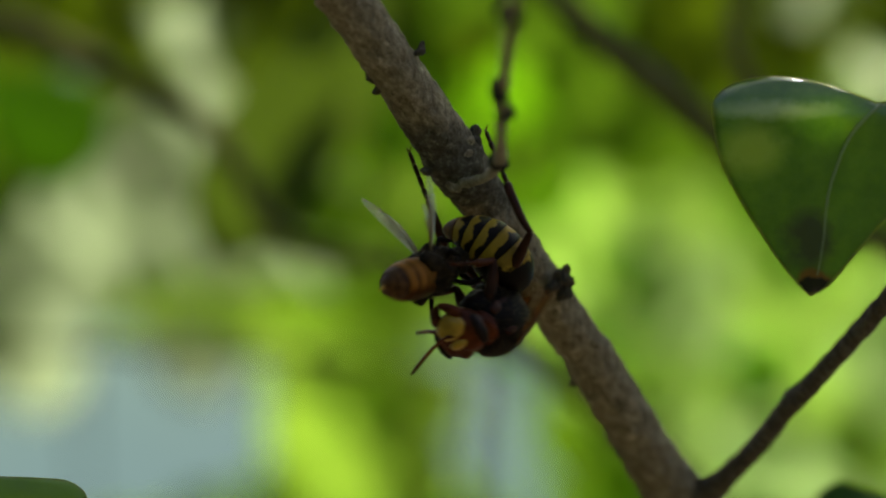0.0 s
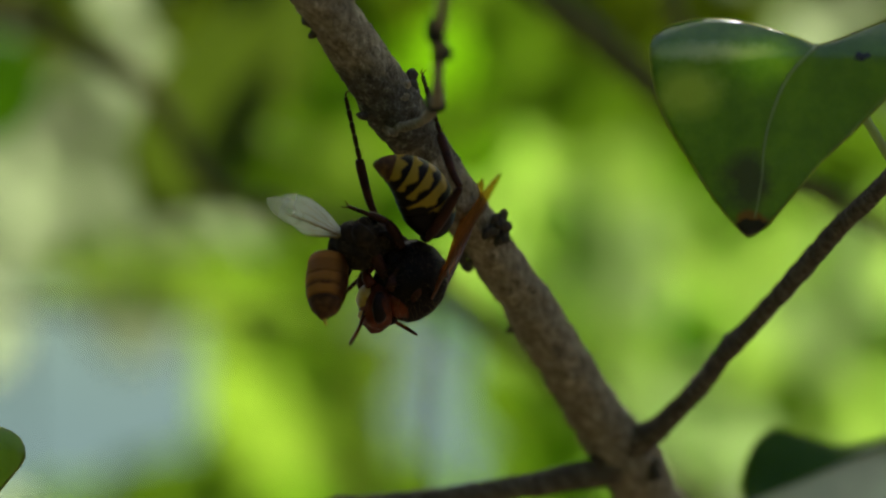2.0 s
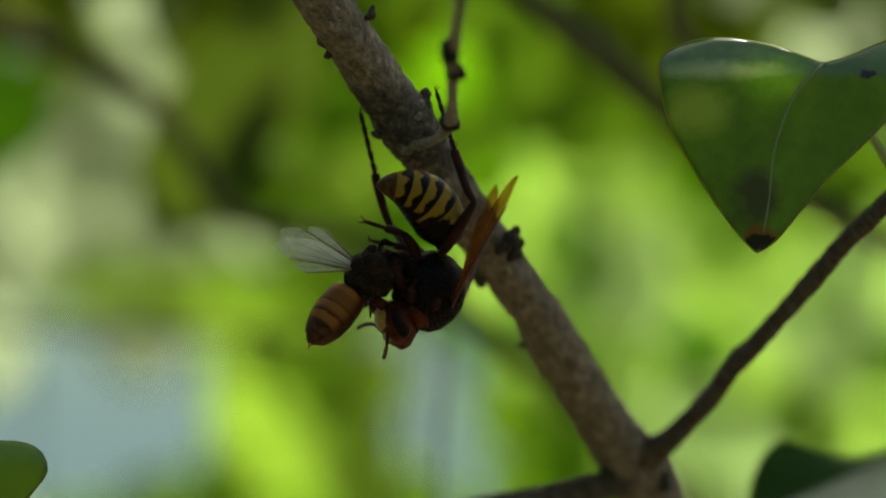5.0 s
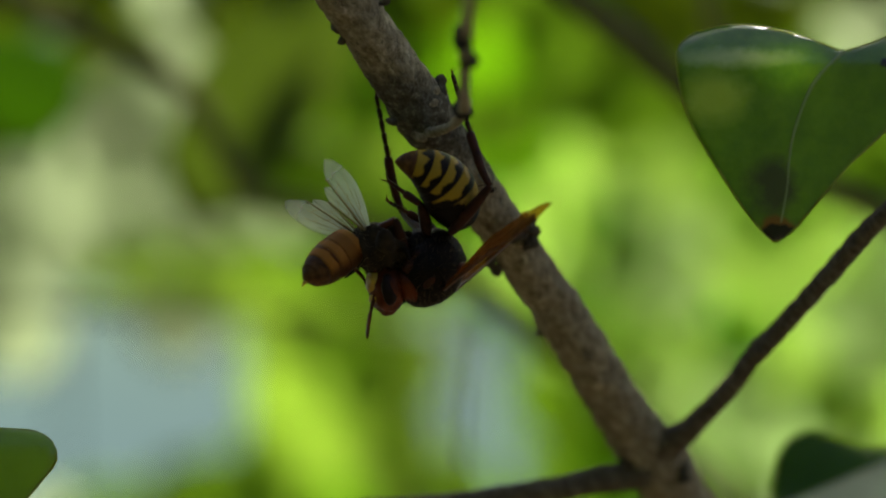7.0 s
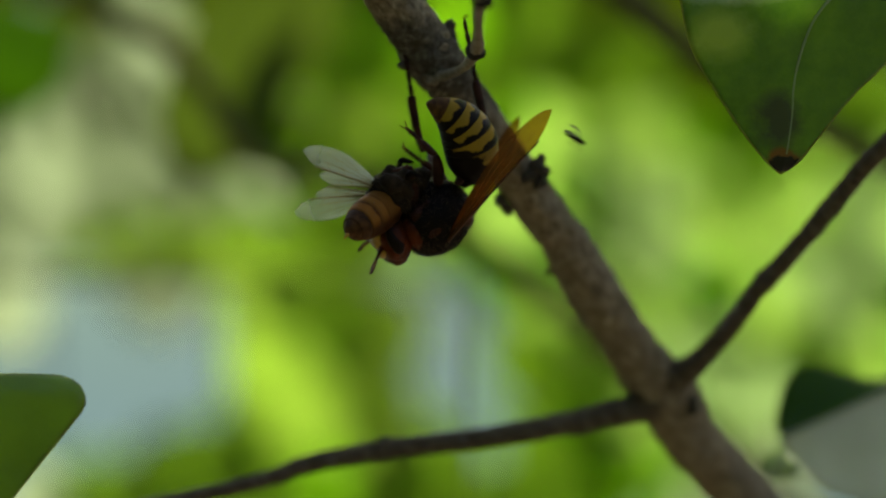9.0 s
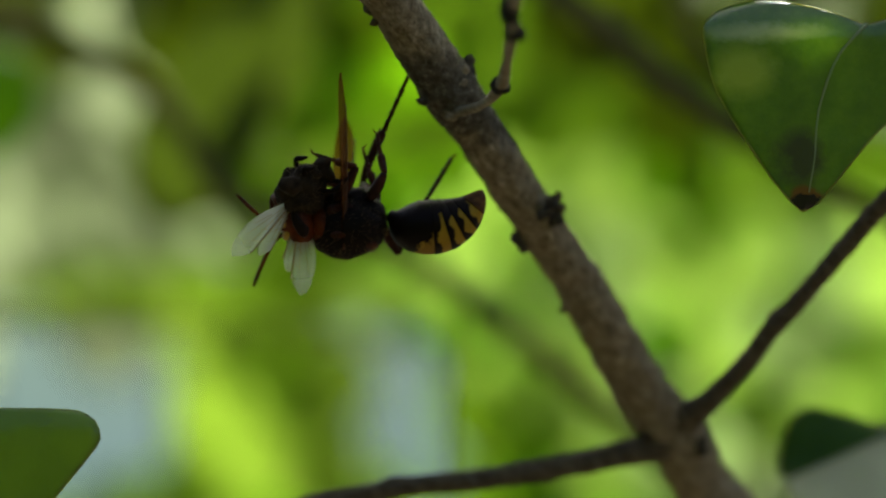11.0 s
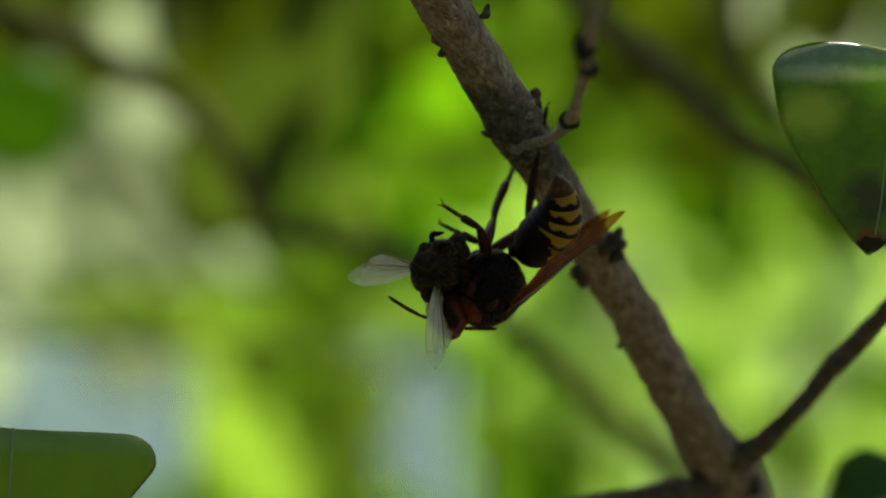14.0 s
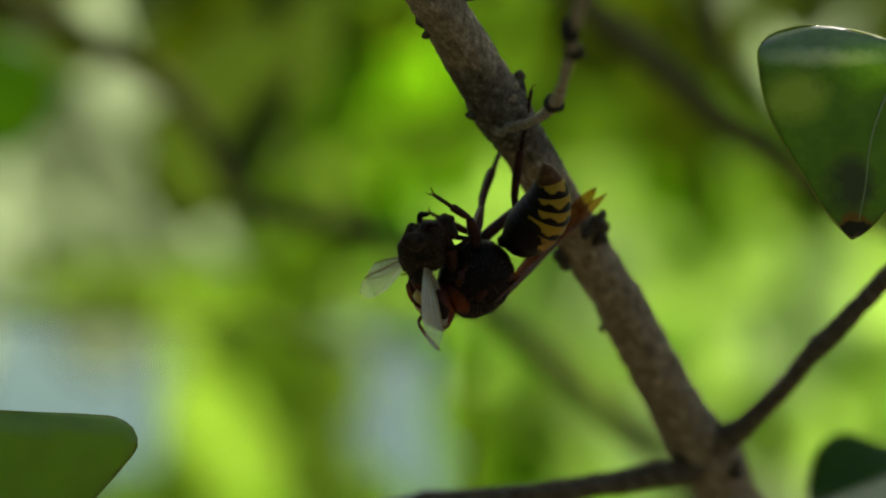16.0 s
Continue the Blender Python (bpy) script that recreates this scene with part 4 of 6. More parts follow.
def bee_body():
    b = tagged(new("honey_bee"), "brown dead honey bee torn apart in the hornet's jaws", "bee")
    bm = mm_ball((2.9, 2.3, 2.4), (0.1, 0, 0), 0.22, 36, 24)
    mm_ball((1.3, 1.7, 1.2), (-1.2, 0.1, 0.9), 0.2, 18, 12, bm)
    mm_ball((1.2, 1.2, 1.3), (1.0, -0.5, -1.0), 0.25, 18, 12, bm)
    mm_ball((0.9, 1.1, 0.9), (1.3, 0.8, 0.9), 0.3, 16, 10, bm)
    mm_ball((1.5, 1.3, 1.2), (2.5, 0.5, -1.3), 0.4, 20, 14, bm)
    mm_ball((1.2, 1.5, 1.1), (-2.3, -0.3, -0.5), 0.4, 20, 14, bm)
    mm_ball((1.0, 0.9, 1.2), (0.6, -1.6, 1.4), 0.4, 18, 12, bm)
    thorax = part("thorax", bm, FELT, b, "brown felted thorax")
    hairs(thorax, (0.1, 0, 0), (2.8, 2.2, 2.3), 1000, 0.6, 7)
    part("stump", mm_ball((0.9, 1.2, 1.2), (2.1, 0.2, -0.2), 0.4), BLACK, b, "chewed dark stump")
    bm = bmesh.new()
    profile = [(0.0, 1.2), (0.25, 1.75), (0.9, 2.0), (2.6, 2.1), (4.2, 1.9)]
    mm_tube([(-x, 0, 0, r) for x, r in profile[:4]], 0.15, 28, 0.0, bm)
    abdomen = part("abdomen", bm, BEE_RING, b, "amber-brown front ring")
    for x0, x1, r0, r1, mat in ((2.3, 3.8, 2.08, 2.0, BEE_RING), (3.6, 5.0, 2.02, 1.75, BEE_RING), (4.8, 6.1, 1.76, 1.25, BEE_TAIL)):
        ring = part("abdomen_ring", mm_tube([(0, 0, 0, r0), (-(x1 - x0) * 0.5, 0, 0, (r0 + r1) / 2 + 0.06), (-(x1 - x0), 0, 0, r1)], 0.12, 28), mat, abdomen, "amber ring with a dark band")
        ring.matrix_basis = pose(-x0 * UNIT[0], 0, 0)
    part("tail_tip", mm_tube([(-6.0, 0, 0, 1.22), (-6.6, 0, 0, 0.7), (-7.0, 0, -0.1, 0.25)], 0.12, 20), BEE_TAIL, abdomen, "dark tail tip")
    part("sting", mm_tube([(-6.8, 0, -0.05, 0.26), (-7.2, 0.05, -0.1, 0.18), (-7.6, 0.15, -0.25, 0.06)], 0.12, 8), FACE, abdomen, "drawn-out sting")
    hairs(abdomen, (-3.2, 0, 0), (3.0, 2.05, 2.05), 260, 0.35, 9)
    for side in (-1, 1):
        wing(b, 8.8, 2.7, side, CLEAR, "clear wing with fine veins", BEE_VEIN)
        wing(b, 6.6, 2.0, side, CLEAR, "small clear hind wing", BEE_VEIN)
    for hip, knee, foot in (((0.8, 1.0, -1.4), (1.6, 2.2, -2.6), (2.4, 1.4, -5.0)), ((-0.2, 1.2, -1.5), (-1.2, 2.6, -2.6), (-3.2, 2.2, -4.6)), ((0.6, -1.0, -1.5), (1.8, -2.0, -2.8), (3.4, -1.8, -3.6)), ((1.4, 0.6, 0.8), (2.8, 1.0, 1.4), (3.6, 0.2, 0.6)), ((1.2, -0.8, 0.2), (2.6, -1.6, 0.9), (3.2, -2.4, 0.2))):
        p, q, r = Vector(hip), Vector(knee), Vector(foot)
        part("leg", mm_tube([(*p, 0.24), (*q, 0.3), (*(q * 0.5 + r * 0.5), 0.26), (*r, 0.1)], 0.2, 8), BLACK, b)
    return b


def fly_body(name_label):
    """A tiny dark fly."""
    f = tagged(new("fly"), name_label, "fly", "flies about the prey")
    part("thorax", mm_ball((0.5, 0.36, 0.38), (0, 0, 0), 0.05, 14, 10), BLACK, f)
    part("head", mm_ball((0.25, 0.36, 0.3), (0.62, 0, -0.02), 0.0, 12, 8), EYE, f)
    part("abdomen", mm_ball((0.72, 0.34, 0.32), (-0.95, 0, -0.06), 0.05, 14, 10), BLACK, f)
    for side in (-1, 1):
        ob = part("wing", wing_mesh(1.9, 0.75, side), SMOKE, f, "tiny clear wing")
        ob.matrix_basis = pose(0, 0.2 * side * UNIT[0], 0.3 * UNIT[0], 0, 8, -14 * side)
        for x in (-0.3, 0.05, 0.35):
            part("leg", mm_tube([(x, 0.2 * side, -0.25, 0.05), (x * 1.6, 0.75 * side, -0.2, 0.05), (x * 2.2, 0.95 * side, -0.7, 0.03)], 0.2, 6), BLACK, f)
    return f


hornet = hornet_body()
UNIT[0] = 0.00112
bee = bee_body()
UNIT[0] = 0.00100
fly = fly_body("tiny black fly settling on the branch beside the hornet")
second_fly = fly_body("tiny black fly passing in the air")


# ---- what moves ----
def motions():
    """Every pose in time: the hornet and the bee in the place, their parts each in its own insect's space."""
    a, b = hornet.children, bee.children
    wings = [o for o in a if o.name.startswith("wing")]
    feelers = [o for o in a if o.name.startswith("feeler")]
    thighs = [o for o in a if o.name.startswith("hind_thigh")]
    shins = [o for o in a if o.name.startswith("hind_shin")]
    bee_wings = [o for o in b if o.name.startswith("wing")]
    head = [o for o in a if o.name.startswith("head")][0]
    abdomen = [o for o in a if o.name == "abdomen"][0]
    bee_abdomen = [o for o in b if o.name.startswith("abdomen.")][0]
    walk(hornet, [
        (0, pose(0.00424, 0.00443, 1.50231, -157.9, 28.6, -131.0)),
        (0.5, pose(0.00098, 0.00348, 1.50270, -167.5, 22.1, 180.4)),
        (1, pose(0.00172, 0.00374, 1.50190, -167.4, 22.3, 180.6)),
        (1.5, pose(0.00175, 0.00375, 1.50242, -167.5, 27.6, 180.6)),
        (2, pose(0.00192, 0.00436, 1.50037, -167.5, 65.8, 180.6)),
        (2.5, pose(0.00216, 0.00353, 1.50012, -167.6, 67.1, 180.3)),
        (3, pose(0.00160, 0.00398, 1.50020, -167.6, 71.9, 180.2)),
        (3.5, pose(0.00249, 0.00356, 1.50094, -167.0, 76.6, 180.9)),
        (6, pose(0.00209, 0.00283, 1.50096, -168.1, 63.5, 180.2)),
        (6.5, pose(0.00138, 0.00264, 1.50122, -168.3, 62.4, 180.1)),
        (7, pose(0.00071, 0.00397, 1.50237, -168.0, 50.9, 180.3)),
        (7.5, pose(0.00090, 0.00428, 1.50157, -168.0, 50.4, 180.0)),
        (8, pose(0.00086, 0.00019, 1.50129, -168.3, 43.4, 179.4)),
        (8.5, pose(0.00126, 0.00004, 1.50098, -168.6, 46.6, 179.2)),
        (11, pose(-0.01196, 0.00270, 1.50482, -168.3, 6.8, 180.0)),
        (11.5, pose(-0.00697, 0.00324, 1.50575, -174.0, 23.7, 179.8)),
        (12, pose(-0.00573, 0.00368, 1.50314, -173.9, 35.2, 179.7)),
        (12.5, pose(-0.00480, 0.00388, 1.50242, -174.1, 48.1, 179.3)),
        (13, pose(-0.00399, 0.00399, 1.50184, -173.9, 43.0, 179.5)),
        (13.5, pose(-0.00408, 0.00387, 1.50138, -173.8, 46.4, 179.5)),
        (14, pose(-0.00332, 0.00427, 1.50109, -174.1, 54.7, 179.3)),
        (14.5, pose(-0.00362, 0.00441, 1.50103, -174.0, 53.7, 179.2)),
        (15, pose(-0.00233, 0.00429, 1.50074, -174.1, 57.3, 179.1)),
        (15.5, pose(-0.00208, 0.00387, 1.50077, -174.0, 57.1, 179.2)),
        (16, pose(-0.00268, 0.00425, 1.50025, -173.9, 53.9, 179.3)),
    ])
    walk(abdomen, [
        (0, pose(-0.00468, -0.00000, -0.00024, -6.6, -49.0, 85.0)),
        (0.25, pose(-0.00468, -0.00000, -0.00024, -30.6, -39.4, 67.4)),
        (0.5, pose(-0.00468, 0.00000, -0.00024, -55.0, -35.9, 47.9)),
        (1, pose(-0.00468, -0.00000, -0.00024, -42.4, -41.9, 44.0)),
        (1.5, pose(-0.00468, 0.00000, -0.00024, -49.4, -31.5, 43.5)),
        (2, pose(-0.00468, 0.00000, -0.00024, -22.9, 7.0, 26.6)),
        (2.5, pose(-0.00468, 0.00000, -0.00024, -18.7, 4.8, 24.3)),
        (3, pose(-0.00468, 0.00000, -0.00024, -19.9, 12.1, 25.6)),
        (3.5, pose(-0.00468, 0.00000, -0.00024, -21.4, 10.5, 26.2)),
        (6, pose(-0.00468, -0.00000, -0.00024, -25.7, -5.1, 27.8)),
        (6.5, pose(-0.00468, -0.00000, -0.00024, -26.5, 0.6, 28.1)),
        (7, pose(-0.00468, -0.00000, -0.00024, -33.0, -9.1, 31.5)),
        (7.5, pose(-0.00468, 0.00000, -0.00024, -31.6, -9.1, 30.9)),
        (8, pose(-0.00468, 0.00000, -0.00024, -34.1, -14.2, 32.5)),
        (8.5, pose(-0.00468, 0.00000, -0.00024, -33.3, -12.7, 31.9)),
        (9.75, pose(-0.00468, 0.00000, -0.00024, -23.5, 14.8, 6.8)),
        (11, pose(-0.00468, 0.00000, -0.00024, -27.1, 43.8, -20.3)),
        (11.5, pose(-0.00468, -0.00000, -0.00024, -21.4, 44.8, -5.9)),
        (12, pose(-0.00468, 0.00000, -0.00024, -25.5, 41.3, 7.0)),
        (12.5, pose(-0.00468, 0.00000, -0.00024, -22.3, 58.6, 5.9)),
        (13, pose(-0.00468, -0.00000, -0.00024, -26.8, 37.9, 8.5)),
        (13.5, pose(-0.00468, 0.00000, -0.00024, -25.2, 43.0, 6.9)),
        (14, pose(-0.00468, 0.00000, -0.00024, -24.1, 49.9, 7.8)),
        (14.5, pose(-0.00468, -0.00000, -0.00024, -24.1, 50.0, 7.9)),
        (15, pose(-0.00468, -0.00000, -0.00024, -23.2, 53.9, 6.5)),
        (15.5, pose(-0.00468, -0.00000, -0.00024, -24.4, 48.6, 7.8)),
        (16, pose(-0.00468, 0.00000, -0.00024, -24.4, 46.9, 6.1)),
    ])
    walk(head, [
        (0, pose(0.00408, -0.00000, -0.00036, -4.4, 7.3, -17.4)),
        (0.5, pose(0.00408, 0.00000, -0.00036, -8.5, 11.5, -19.5)),
        (1, pose(0.00408, -0.00000, -0.00036, -7.8, 10.1, -18.6)),
        (1.5, pose(0.00408, 0.00000, -0.00036, -17.5, 31.6, -27.3)),
        (2, pose(0.00408, 0.00000, -0.00036, -46.1, 56.0, -54.9)),
        (2.5, pose(0.00408, 0.00000, -0.00036, -28.5, 44.1, -38.1)),
        (3, pose(0.00408, 0.00000, -0.00036, -30.3, 47.0, -39.5)),
        (3.5, pose(0.00408, 0.00000, -0.00036, -32.4, 48.6, -41.5)),
        (6, pose(0.00408, 0.00000, -0.00036, -21.7, 38.2, -31.2)),
        (6.5, pose(0.00408, -0.00000, -0.00036, -23.2, 39.9, -32.6)),
        (7, pose(0.00408, -0.00000, -0.00036, -22.7, 39.6, -32.1)),
        (7.5, pose(0.00408, -0.00000, -0.00036, -20.2, 36.0, -29.8)),
        (8, pose(0.00408, 0.00000, -0.00036, -23.2, 39.6, -32.7)),
        (8.5, pose(0.00408, 0.00000, -0.00036, -16.7, 30.0, -26.7)),
        (11, pose(0.00408, 0.00000, -0.00036, -1.5, -11.7, -14.2)),
        (11.5, pose(0.00408, -0.00000, -0.00036, -19.1, 46.2, -30.2)),
        (12, pose(0.00408, 0.00000, -0.00036, -2.2, 11.4, -17.0)),
        (12.5, pose(0.00408, 0.00000, -0.00036, -17.9, 45.0, -29.1)),
        (13, pose(0.00408, -0.00000, -0.00036, -2.0, 10.8, -16.9)),
        (13.5, pose(0.00408, 0.00000, -0.00036, -5.7, 21.9, -19.2)),
        (14, pose(0.00408, 0.00000, -0.00036, -12.3, 36.4, -24.4)),
        (14.5, pose(0.00408, 0.00000, -0.00036, -13.2, 37.9, -25.1)),
        (15, pose(0.00408, -0.00000, -0.00036, -13.3, 38.1, -25.2)),
        (15.5, pose(0.00408, -0.00000, -0.00036, -15.0, 41.1, -26.5)),
        (16, pose(0.00408, 0.00000, -0.00036, -9.7, 31.4, -22.2)),
    ])
    walk(feelers[0], [
        (0, pose(0.00679, -0.00178, -0.00057, -180.0, -0.1, 41.3)),
        (0.5, pose(0.00672, -0.00186, -0.00074, -174.6, -68.2, 33.3)),
        (1, pose(0.00675, -0.00182, -0.00067, 134.1, -77.6, 86.5)),
        (1.5, pose(0.00624, -0.00204, -0.00167, 108.9, -82.2, 112.1)),
        (1.75, pose(0.00562, -0.00214, -0.00210, -90.1, -53.7, -49.7)),
        (2, pose(0.00499, -0.00223, -0.00254, -88.7, -10.0, -52.2)),
        (2.5, pose(0.00568, -0.00219, -0.00215, -88.0, -19.3, -55.0)),
        (3, pose(0.00558, -0.00217, -0.00226, -46.2, -71.9, -106.2)),
        (3.25, pose(0.00554, -0.00217, -0.00229, -76.9, -37.4, -70.6)),
        (3.5, pose(0.00549, -0.00218, -0.00232, -80.4, 0.2, -60.2)),
        (6, pose(0.00600, -0.00209, -0.00194, -80.8, -28.9, -58.4)),
        (6.5, pose(0.00593, -0.00211, -0.00201, -86.4, -24.8, -46.2)),
        (7, pose(0.00595, -0.00210, -0.00199, -87.5, -29.3, -43.7)),
        (7.5, pose(0.00609, -0.00208, -0.00185, -81.9, -27.6, -55.4)),
        (8, pose(0.00593, -0.00212, -0.00199, -78.9, -29.6, -61.7)),
        (8.5, pose(0.00629, -0.00204, -0.00160, -76.1, -31.7, -67.1)),
        (9.75, pose(0.00654, -0.00182, -0.00059, -82.7, 4.9, -40.6)),
        (11, pose(0.00679, -0.00161, 0.00041, -70.4, 40.3, -10.8)),
        (11.5, pose(0.00579, -0.00194, -0.00233, -152.0, 83.1, -95.4)),
        (12, pose(0.00677, -0.00176, -0.00083, -179.9, 81.8, -123.6)),
        (12.5, pose(0.00585, -0.00192, -0.00229, 133.6, 47.4, -172.5)),
        (13, pose(0.00678, -0.00176, -0.00080, 156.0, 61.1, -145.2)),
        (13.5, pose(0.00660, -0.00181, -0.00133, -141.7, 65.1, -77.1)),
        (14, pose(0.00618, -0.00189, -0.00196, -136.9, 54.7, -71.5)),
        (14.5, pose(0.00613, -0.00190, -0.00202, -156.3, 62.0, -94.2)),
        (15, pose(0.00612, -0.00190, -0.00203, 136.6, 57.7, -169.1)),
        (15.5, pose(0.00601, -0.00190, -0.00215, -164.2, 45.4, -97.6)),
        (16, pose(0.00635, -0.00186, -0.00176, -165.1, 26.5, -98.9)),
    ])
    walk(feelers[1], [
        (0, pose(0.00731, -0.00006, -0.00071, -180.0, 22.7, 108.5)),
        (0.25, pose(0.00729, -0.00011, -0.00085, -168.4, 59.0, 125.2)),
        (0.5, pose(0.00726, -0.00016, -0.00100, -67.7, 74.0, -129.7)),
        (0.75, pose(0.00727, -0.00014, -0.00095, 148.1, 52.4, 83.0)),
        (1, pose(0.00728, -0.00012, -0.00091, 143.8, 1.2, 74.5)),
        (1.25, pose(0.00703, -0.00025, -0.00152, 150.0, 47.3, 88.3)),
        (1.5, pose(0.00678, -0.00039, -0.00213, -112.0, 75.8, -168.2)),
        (1.75, pose(0.00609, -0.00051, -0.00270, -169.5, 9.6, 123.5)),
        (2, pose(0.00540, -0.00064, -0.00326, -153.1, -62.3, 94.0)),
        (2.25, pose(0.00579, -0.00061, -0.00301, -160.3, -21.1, 104.2)),
        (2.5, pose(0.00619, -0.00057, -0.00276, -160.3, 20.4, 109.2)),
        (3, pose(0.00606, -0.00054, -0.00288, -165.9, -7.6, 62.9)),
        (3.5, pose(0.00595, -0.00056, -0.00295, -167.0, 17.3, 50.1)),
        (6, pose(0.00652, -0.00045, -0.00246, -141.3, 40.9, 99.5)),
        (6.5, pose(0.00644, -0.00047, -0.00255, -164.7, 56.7, 69.0)),
        (7, pose(0.00646, -0.00046, -0.00253, -101.8, 73.3, 136.4)),
        (7.5, pose(0.00661, -0.00043, -0.00236, -131.5, 75.5, 105.7)),
        (8, pose(0.00644, -0.00048, -0.00254, -146.1, 57.0, 90.0)),
        (8.5, pose(0.00683, -0.00038, -0.00205, -149.3, 43.1, 85.8)),
        (9.75, pose(0.00704, -0.00012, -0.00084, -161.5, -4.2, 53.1)),
        (11, pose(0.00724, 0.00013, 0.00037, -142.2, -50.0, 15.2)),
        (11.5, pose(0.00628, -0.00025, -0.00274, 80.5, -73.3, 156.5)),
        (12, pose(0.00728, -0.00004, -0.00089, 78.2, -71.5, 158.9)),
        (12.5, pose(0.00634, -0.00024, -0.00268, 146.2, -29.8, 80.6)),
        (13, pose(0.00729, -0.00003, -0.00086, 145.3, 7.9, 84.8)),
        (13.25, pose(0.00721, -0.00007, -0.00118, 140.3, -34.6, 104.8)),
        (13.5, pose(0.00712, -0.00010, -0.00150, 91.4, -66.8, 163.8)),
        (14, pose(0.00670, -0.00020, -0.00227, 87.2, -59.1, 168.4)),
        (14.5, pose(0.00664, -0.00020, -0.00235, 152.6, -26.6, 84.1)),
        (15, pose(0.00663, -0.00020, -0.00236, 157.3, -10.9, 69.8)),
        (15.5, pose(0.00652, -0.00021, -0.00250, 159.4, -10.3, 57.9)),
        (16, pose(0.00687, -0.00016, -0.00201, 155.2, -28.0, 70.5)),
    ])
    walk(wings[0], [
        (0, pose(0.00090, -0.00210, 0.00370, -5.4, -13.3, 112.1)),
        (0.25, pose(0.00090, -0.00210, 0.00370, 14.1, -11.6, 66.1)),
        (0.5, pose(0.00090, -0.00210, 0.00370, 26.6, -0.8, 31.8)),
        (1, pose(0.00090, -0.00210, 0.00370, 23.0, -8.3, 26.8)),
        (1.5, pose(0.00090, -0.00210, 0.00370, 25.5, -2.6, 26.2)),
        (2, pose(0.00090, -0.00210, 0.00370, 151.8, 12.3, 42.0)),
        (2.5, pose(0.00090, -0.00210, 0.00370, 149.0, 8.5, 39.2)),
        (3, pose(0.00090, -0.00210, 0.00370, 151.9, 12.1, 38.1)),
        (3.5, pose(0.00090, -0.00210, 0.00370, 152.9, 14.0, 43.4)),
        (6, pose(0.00090, -0.00210, 0.00370, 144.0, 11.7, 35.4)),
        (6.5, pose(0.00090, -0.00210, 0.00370, 145.8, 14.1, 36.2)),
        (7, pose(0.00090, -0.00210, 0.00370, 148.5, 18.4, 43.0)),
        (7.5, pose(0.00090, -0.00210, 0.00370, 145.1, 13.4, 34.1)),
        (8, pose(0.00090, -0.00210, 0.00370, 141.8, 8.1, 31.9)),
        (8.5, pose(0.00090, -0.00210, 0.00370, 140.3, 5.0, 31.5)),
        (9.75, pose(0.00090, -0.00210, 0.00370, -2.3, -34.6, 22.8)),
        (11, pose(0.00090, -0.00210, 0.00370, -42.8, -75.6, 58.7)),
        (11.25, pose(0.00090, -0.00210, 0.00370, 4.9, -28.5, 18.3)),
        (11.5, pose(0.00090, -0.00210, 0.00370, 147.8, 14.8, 34.6)),
        (12, pose(0.00090, -0.00210, 0.00370, 146.7, 13.2, 28.8)),
        (12.5, pose(0.00090, -0.00210, 0.00370, 150.1, 18.5, 35.5)),
        (13, pose(0.00090, -0.00210, 0.00370, 145.2, 11.7, 33.2)),
        (13.5, pose(0.00090, -0.00210, 0.00370, 146.3, 13.3, 30.6)),
        (14, pose(0.00090, -0.00210, 0.00370, 148.0, 15.9, 35.7)),
        (14.5, pose(0.00090, -0.00210, 0.00370, 148.9, 17.6, 31.2)),
        (15, pose(0.00090, -0.00210, 0.00370, 147.6, 15.7, 35.6)),
        (15.5, pose(0.00090, -0.00210, 0.00370, 147.4, 15.4, 36.0)),
        (16, pose(0.00090, -0.00210, 0.00370, 137.6, 7.8, -23.9)),
    ])
